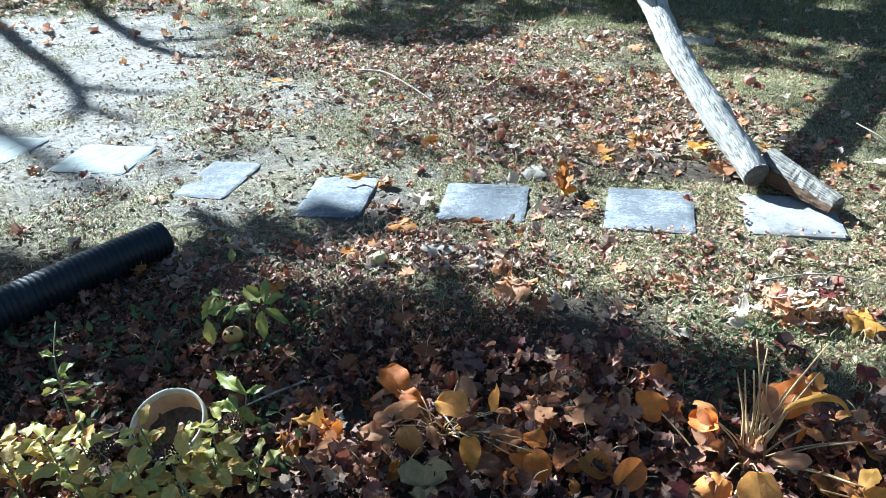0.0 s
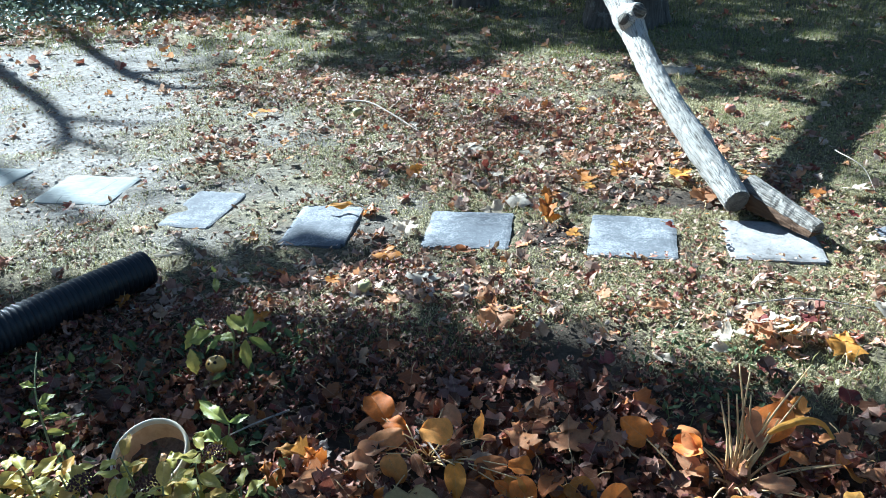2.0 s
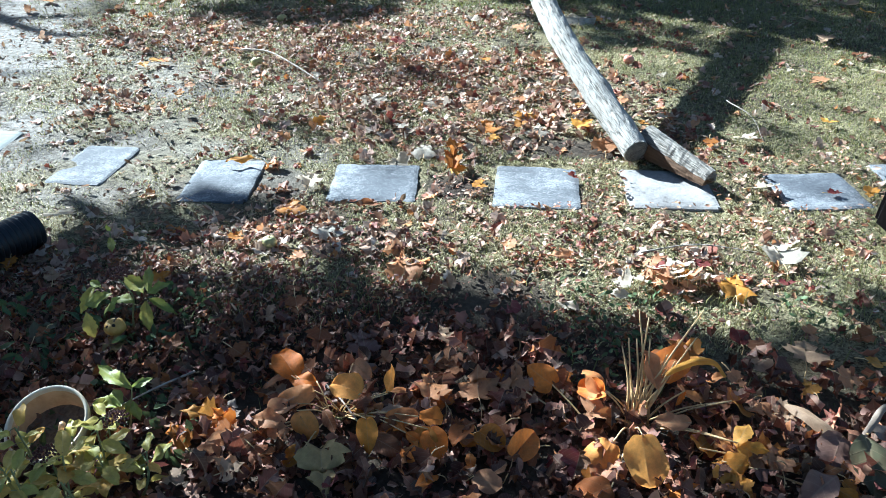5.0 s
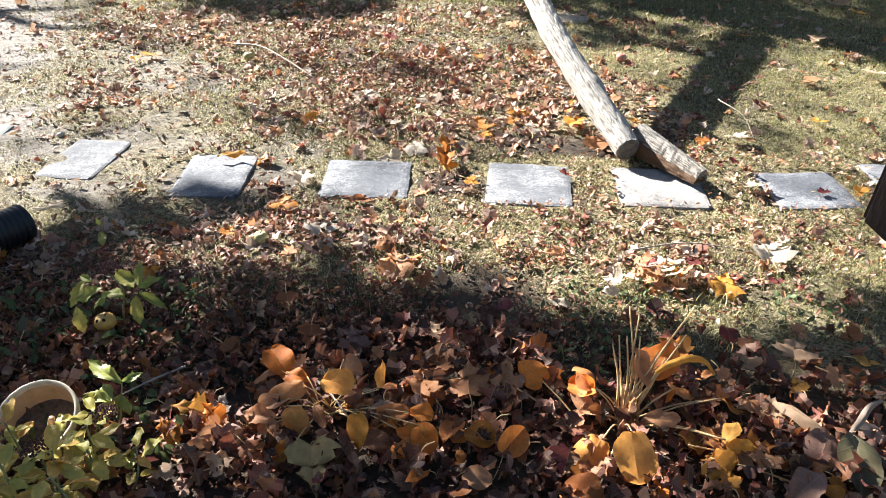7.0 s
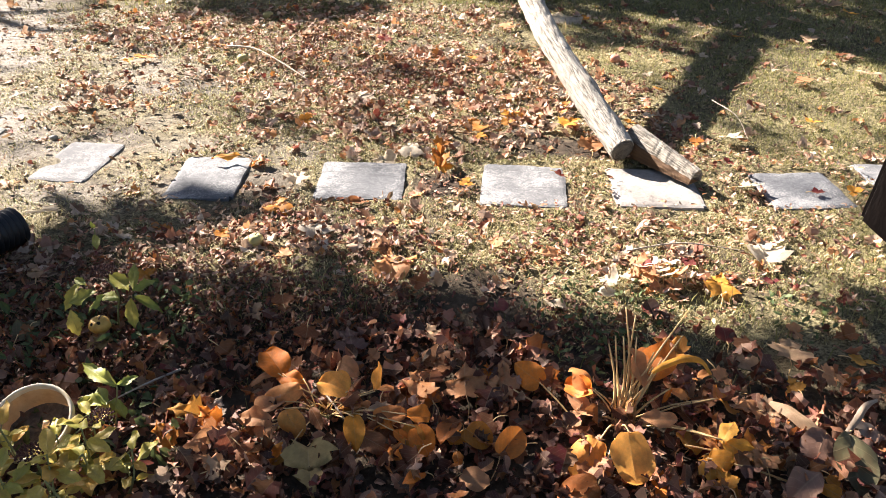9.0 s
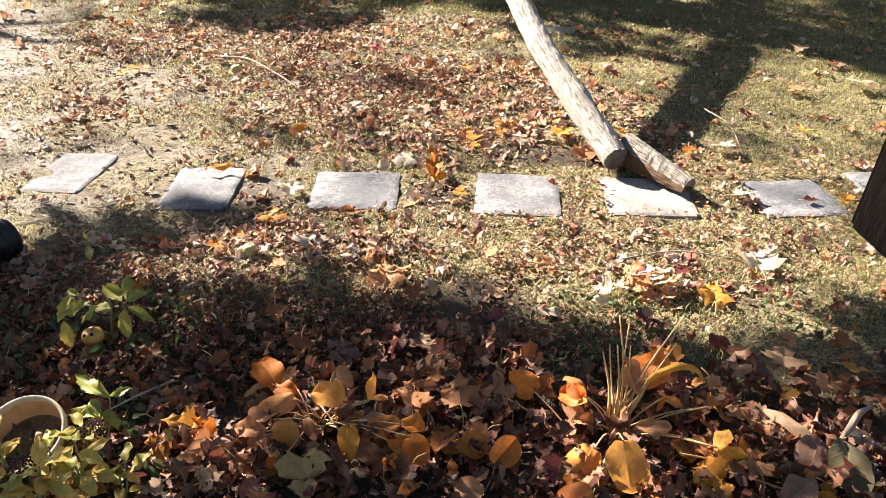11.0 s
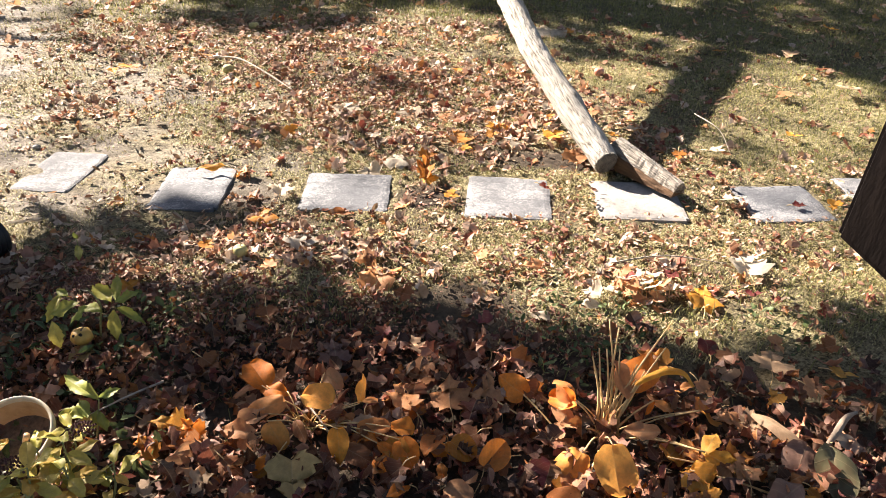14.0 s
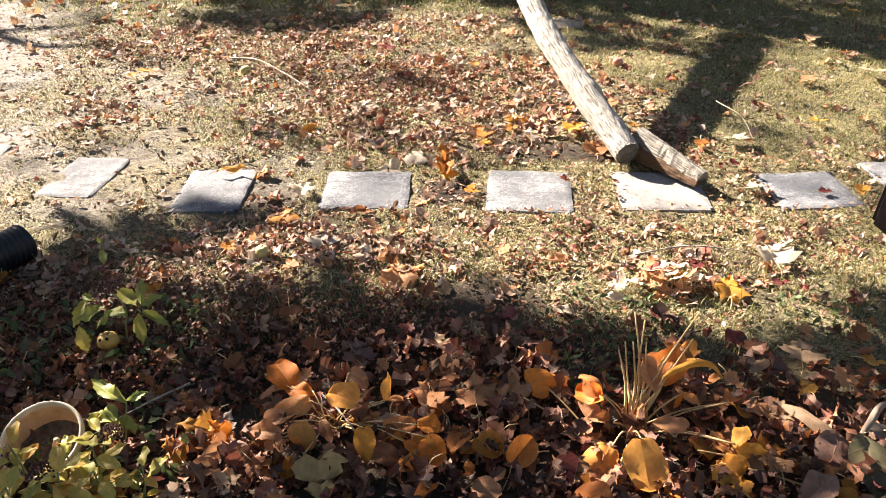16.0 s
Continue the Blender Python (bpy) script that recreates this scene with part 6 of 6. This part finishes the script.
# ---- hanging bird house at the picture's edge ----
TIP, UPPER, LOWER = Vector((0.524, 0.578, 0.838)), Vector((0.577, 0.613, 1.026)), Vector((0.58, 0.49, 0.786))
BACK = Vector((0.073, 0.085, -0.042))
house = thing("bird_house", "dark brown stained wooden bird house on a bracket", "bird house", Matrix.Translation(TIP))
U3, L3 = UPPER - TIP, LOWER - TIP
bm = bmesh.new()
q = [bm.verts.new(p) for p in (Vector((0, 0, 0)), L3, L3 + U3, U3, BACK, L3 + BACK, L3 + U3 + BACK, U3 + BACK)]
for f in ((0, 1, 2, 3), (7, 6, 5, 4), (0, 4, 5, 1), (1, 5, 6, 2), (2, 6, 7, 3), (3, 7, 4, 0)):
    bm.faces.new([q[i] for i in f])
bmesh.ops.recalc_face_normals(bm, faces=bm.faces)
bmesh.ops.bevel(bm, geom=list(bm.edges), offset=0.003, segments=2, affect="EDGES")
part("body", bm_mesh("body", bm, M_DARK), house)
hub = (U3 + L3) * 0.75 + BACK * 0.5
foot = Vector((hub.x + 0.25, hub.y - 0.1, -TIP.z))
part("bracket", stem_mesh("bracket", [hub, Vector((foot.x, foot.y, hub.z))], 0.012, 0.012, M_DARK, 6, 10), house, "dark bracket")
part("post", stem_mesh("post", [foot - Vector((0, 0, 0.05)), Vector((foot.x, foot.y, hub.z + 0.2))], 0.03, 0.03, M_DARK, 6, 16), house, "dark wooden post")

# ---- trees behind the lawn ----
def trunk_mesh(name, pts, radii, mat, seg=40, n=60, flare=0.0):
    line = smooth_line(pts, n)
    rr = [np.interp(i / (n - 1) * (len(radii) - 1), range(len(radii)), radii) for i in range(n)]

    def bump(arc, a):
        return (1 + flare * math.exp(-arc / 0.16) * (1 + 0.5 * math.sin(5 * a)) + 0.05 * abs(noise.noise((math.cos(a) * 6, math.sin(a) * 6, arc * 1.5)))
                + 0.03 * noise.noise((math.cos(a) * 2, math.sin(a) * 2, arc)))

    v, f, lf = tube_arrays(line, rr, seg, True, bump)
    return add_mesh(name, v, f, mat, lf=lf)


def up_sun(x, y, z):
    """The place at height z that shades the ground at (x, y)."""
    return Vector((x + SUN_X * COT * z, y + SUN_Y * COT * z, z))


def lit(x, y):
    """Gaps in the crowns: 1 full sun, less for thin places."""
    lawn = most(ell(x, y, -0.833, 2.336, 0.1, 0.06), ell(x, y, 0.88, 1.73, 0.45, 0.19, -14), ell(x, y, 1.27, 1.83, 0.1, 0.06), ell(x, y, -0.015, 2.168, 0.12, 0.05), 0.9 * ell(x, y, 0.1, 2.2, 0.36, 0.1),
                ell(x, y, 0.8, 4.65, 0.38, 0.45), ell(x, y, 1.58, 3.65, 0.2, 0.15), ell(x, y, 2.25, 3.2, 0.4, 0.7, -25), ell(x, y, 0.25, 1.84, 0.13, 0.08))
    bed = most(0.52 * ell(x, y, 0.67, 1.06, 0.36, 0.17), 0.50 * ell(x, y, 0.08, 1.25, 0.36, 0.17), 0.45 * ell(x, y, -0.3, 1.2, 0.15, 0.1), 0.56 * ell(x, y, -0.6, 1.1, 0.24, 0.14), 0.48 * ell(x, y, 0.45, 1.36, 0.2, 0.1),
               0.47 * ell(x, y, 0.95, 1.30, 0.2, 0.09), ell(x, y, 1.11, 0.98, 0.15, 0.07), 0.54 * ell(x, y, 1.02, 1.06, 0.2, 0.12), 0.54 * ell(x, y, -0.8, 1.22, 0.22, 0.2), ell(x, y, -0.33, 1.17, 0.04, 0.025), 0.4 * ell(x, y, 0.05, 1.1, 0.3, 0.08))
    return most(lawn, bed)


def shade(x, y):
    """How far the crowns shade the ground here: 0 sunlit, 1 closed shade."""
    s = most(0.93 * ell(x, y, 0.0, 0.72, 2.6, 0.8, 0), ell(x, y, -1.0, 1.85, 0.6, 0.42, -8), 0.7 * ell(x, y, -0.45, 1.72, 0.35, 0.25, 0), 0.6 * ell(x, y, 1.95, 3.85, 0.22, 0.45, 0), 0.85 * ell(x, y, 0.0, 1.74, 0.55, 0.21, 0), ell(x, y, 1.1, 1.33, 0.5, 0.15, 0), ell(x, y, -0.5, 2.34, 0.38, 0.16, 0), 0.5 * ell(x, y, 0.55, 2.12, 0.2, 0.1, 0), 0.55 * ell(x, y, 0.55, 2.05, 0.18, 0.07, 0), 0.8 * ell(x, y, 1.45, 1.45, 0.45, 0.16, -12), 0.9 * ell(x, y, 1.0, 1.34, 0.28, 0.1, 0), 0.8 * ell(x, y, -0.05, 4.95, 0.8, 0.4, 0), 0.8 * ell(x, y, -0.6, 2.2, 0.35, 0.2, 0), ell(x, y, 1.6, 6.6, 2.4, 1.7, 0), 0.75 * ell(x, y, 3.6, 5.6, 1.6, 1.5, 0), 0.85 * ell(x, y, 3.0, 3.8, 0.7, 0.9, -15), 0.6 * ell(x, y, 1.75, 4.5, 0.7, 0.65, 0), 0.8 * ell(x, y, 0.1, 5.4, 0.9, 0.45, 0), 0.8 * ell(x, y, -2.0, 7.7, 3.2, 1.1, -12), 0.55 * ell(x, y, 2.4, 4.7, 0.9, 0.4, 0))
    return s * (1 - lit(x, y))


def crown(parent, cells, seed):
    """Leaf by leaf, in sprays that hang where the crown is closed."""
    n = len(cells)
    r = np.random.default_rng(seed)
    c = np.array(cells)
    R = rot_arrays(r.uniform(0, 6.283, n), r.normal(0, 0.6, n), r.normal(0, 0.6, n))
    q = np.array([(-0.42, -0.1, 0), (0.0, -0.5, 0.08), (0.42, -0.1, 0), (0.3, 0.35, 0.05), (0.0, 0.55, 0), (-0.3, 0.35, 0.05)])
    s = r.uniform(0.09, 0.15, n)
    v = np.einsum("nij,vj->nvi", R, q) * s[:, None, None] + c[:, None, :]
    k = np.arange(n)[:, None] * 6
    f = [tuple(x) for x in (k + np.array([[0, 1, 2, 3, 4, 5]])).tolist()]
    part("crown", add_mesh("crown", v.reshape(-1, 3), f, M_CANOPY, smooth=False), parent)


TREES = {
    "far_left": thing("tree", "broad tree with yellowing leaves beyond the lawn", "tree", pose(-10.5, 13.5, 0)),
    "middle": thing("tree", "grey-barked tree standing at the lawn's edge", "tree", pose(1.47, 5.86, 0)),
    "far_right": thing("tree", "broad tree shading the far lawn", "tree", pose(0.44, 6.75, 0)),
}
part("trunk", trunk_mesh("trunk", [(0, 0, -0.1), (0.05, 0.0, 1.5), (0.3, -0.4, 3.2), (0.9, -0.9, 4.6), (1.6, -0.6, 7.4)], [0.3, 0.26, 0.2, 0.13, 0.04], M_TRUNK, 24, 40, 0.3), TREES["far_left"])
part("trunk", trunk_mesh("trunk", [(0, 0, -0.1), (0.0, 0.03, 1.0), (-0.1, 0.1, 2.6), (-0.4, 0.5, 4.4)], [0.27, 0.25, 0.22, 0.12], M_TRUNK, 48, 80, 0.3), TREES["middle"])
part("trunk", trunk_mesh("trunk", [(0, 0, -0.1), (-0.03, 0.02, 1.0), (-0.2, 0.4, 2.6), (-0.6, 1.0, 4.4)], [0.17, 0.15, 0.12, 0.07], M_TRUNK, 32, 60, 0.25), TREES["far_right"])
cells = {k: [] for k in TREES}
STEP = 0.062
X, Y = np.meshgrid(np.arange(-5.5, 6.5, STEP), np.arange(-0.6, 10.5, STEP))
X, Y = X.ravel(), Y.ravel()
X, Y = X + rng.uniform(-0.5, 0.5, len(X)) * STEP, Y + rng.uniform(-0.5, 0.5, len(Y)) * STEP
S = shade(X, Y)
even = np.where((Y < 1.45) & (np.abs(X) < 1.3), 0.4, 1.0)      # the crown over the bed is more even
dense = clip01((S + even * (0.3 * fbm(X, Y, 2.4, 29.0) + 0.26 * fbm(X, Y, 5.5, 31.0) + 0.14 * fbm(X, Y, 13.0, 37.0)) - 0.38) / 0.24)
closed = (S > 0.02) & (rng.random(len(X)) < dense)
X, Y = X[closed], Y[closed]
Z = 3.4 + 0.7 * fbm(X, Y, 1.1, 41.0) + rng.uniform(-0.25, 0.25, len(X))
for x, y, z in zip(X.tolist(), Y.tolist(), Z.tolist()):
    p = up_sun(x, y, z)
    name = "far_left" if p.x < -4.6 else ("far_right" if p.y > 10 else "middle")
    cells[name].append(tuple(p - TREES[name].location))
# thin sprays of the tall crown, high over the lawn, that break the sun into soft spots
STEP = 0.085
X, Y = np.meshgrid(np.arange(-3.2, 4.6, STEP), np.arange(0.5, 6.2, STEP))
X, Y = X.ravel(), Y.ravel()
X, Y = X + rng.uniform(-0.5, 0.5, len(X)) * STEP, Y + rng.uniform(-0.5, 0.5, len(Y)) * STEP
thin = clip01(0.10 + 1.0 * fbm(X, Y, 1.9, 51.0) + 0.7 * fbm(X, Y, 4.6, 53.0) + 0.25 * ell(X, Y, 2.4, 3.0, 1.2, 1.2) + 0.15 * ell(X, Y, 0.4, 2.5, 0.8, 0.5))
thin = thin * 0.8 * (1 - bare_at(X, Y)) * (1 - 0.9 * lit(X, Y))
over = rng.random(len(X)) < thin
for x, y, z in zip(X[over].tolist(), Y[over].tolist(), rng.uniform(6.8, 8.2, int(over.sum())).tolist()):
    cells["far_left"].append(tuple(up_sun(x, y, z) - TREES["far_left"].location))
for k, name in enumerate(TREES):
    if cells[name]:
        crown(TREES[name], cells[name], k)
# limbs that carry the crowns
t = TREES["far_left"]
o = t.location
top = Vector((0.9, -0.9, 4.5))
a3, b3, c3 = up_sun(-2.6, 0.6, 3.5) - o, up_sun(-0.4, 0.7, 3.5) - o, up_sun(1.9, 0.6, 3.5) - o
part("limb", trunk_mesh("limb", [top, top.lerp(a3, 0.5) + Vector((-0.2, 0, 0.2)), a3, b3, c3], [0.09, 0.07, 0.05, 0.03, 0.012], M_TRUNK, 10, 40), t)
for name, gpts in (("middle", ((1.6, 6.4, 2.6), (2.4, 6.3, 3.2), (3.6, 5.8, 3.5))), ("far_right", ((0.6, 7.2, 2.6), (-0.4, 7.6, 3.3), (-1.6, 7.8, 3.5)))):
    t = TREES[name]
    o = t.location
    line = [Vector((-0.1, 0.1, 2.4))] + [up_sun(*q) - o for q in gpts]
    part("limb", trunk_mesh("limb", line, [0.08, 0.06, 0.04, 0.015], M_TRUNK, 10, 30), t)

# two slim bare saplings whose shadows lie on the pale earth
for base, pts, radii, twigs in (
    ((-6.24, 10.86), [((-3.1, 6.8), 2.62), ((-1.75, 4.85), 3.62), ((-1.05, 4.4), 4.0)], (0.07, 0.06, 0.05, 0.02), (((-1.9, 5.0), 3.5, (-1.3, 5.1), 3.9), ((-2.6, 6.1), 3.0, (-1.9, 5.9), 3.6))),
    ((-6.65, 10.4), [((-3.0, 5.53), 3.1), ((-1.93, 4.1), 4.0), ((-1.72, 3.55), 4.3)], (0.07, 0.062, 0.05, 0.025), (((-1.95, 4.12), 3.98, (-1.3, 3.88), 4.3), ((-1.8, 3.8), 4.15, (-1.35, 3.45), 4.5))),
):
    t = thing("sapling", "slim bare young tree beyond the trodden earth", "tree", pose(base[0], base[1], 0))
    o = Vector((base[0], base[1], 0))
    line = [Vector((0, 0, -0.05))] + [up_sun(q[0], q[1], z) - o for q, z in pts]
    part("trunk", trunk_mesh("trunk", line, radii, M_TRUNK, 14, 40), t)
    for q0, z0, q1, z1 in twigs:
        a3, b3 = up_sun(q0[0], q0[1], z0) - o, up_sun(q1[0], q1[1], z1) - o
        part("limb", trunk_mesh("limb", [a3, (a3 + b3) * 0.5 + Vector((0.03, 0, 0.05)), b3], (0.035, 0.025, 0.012), M_TRUNK, 10, 14), t)
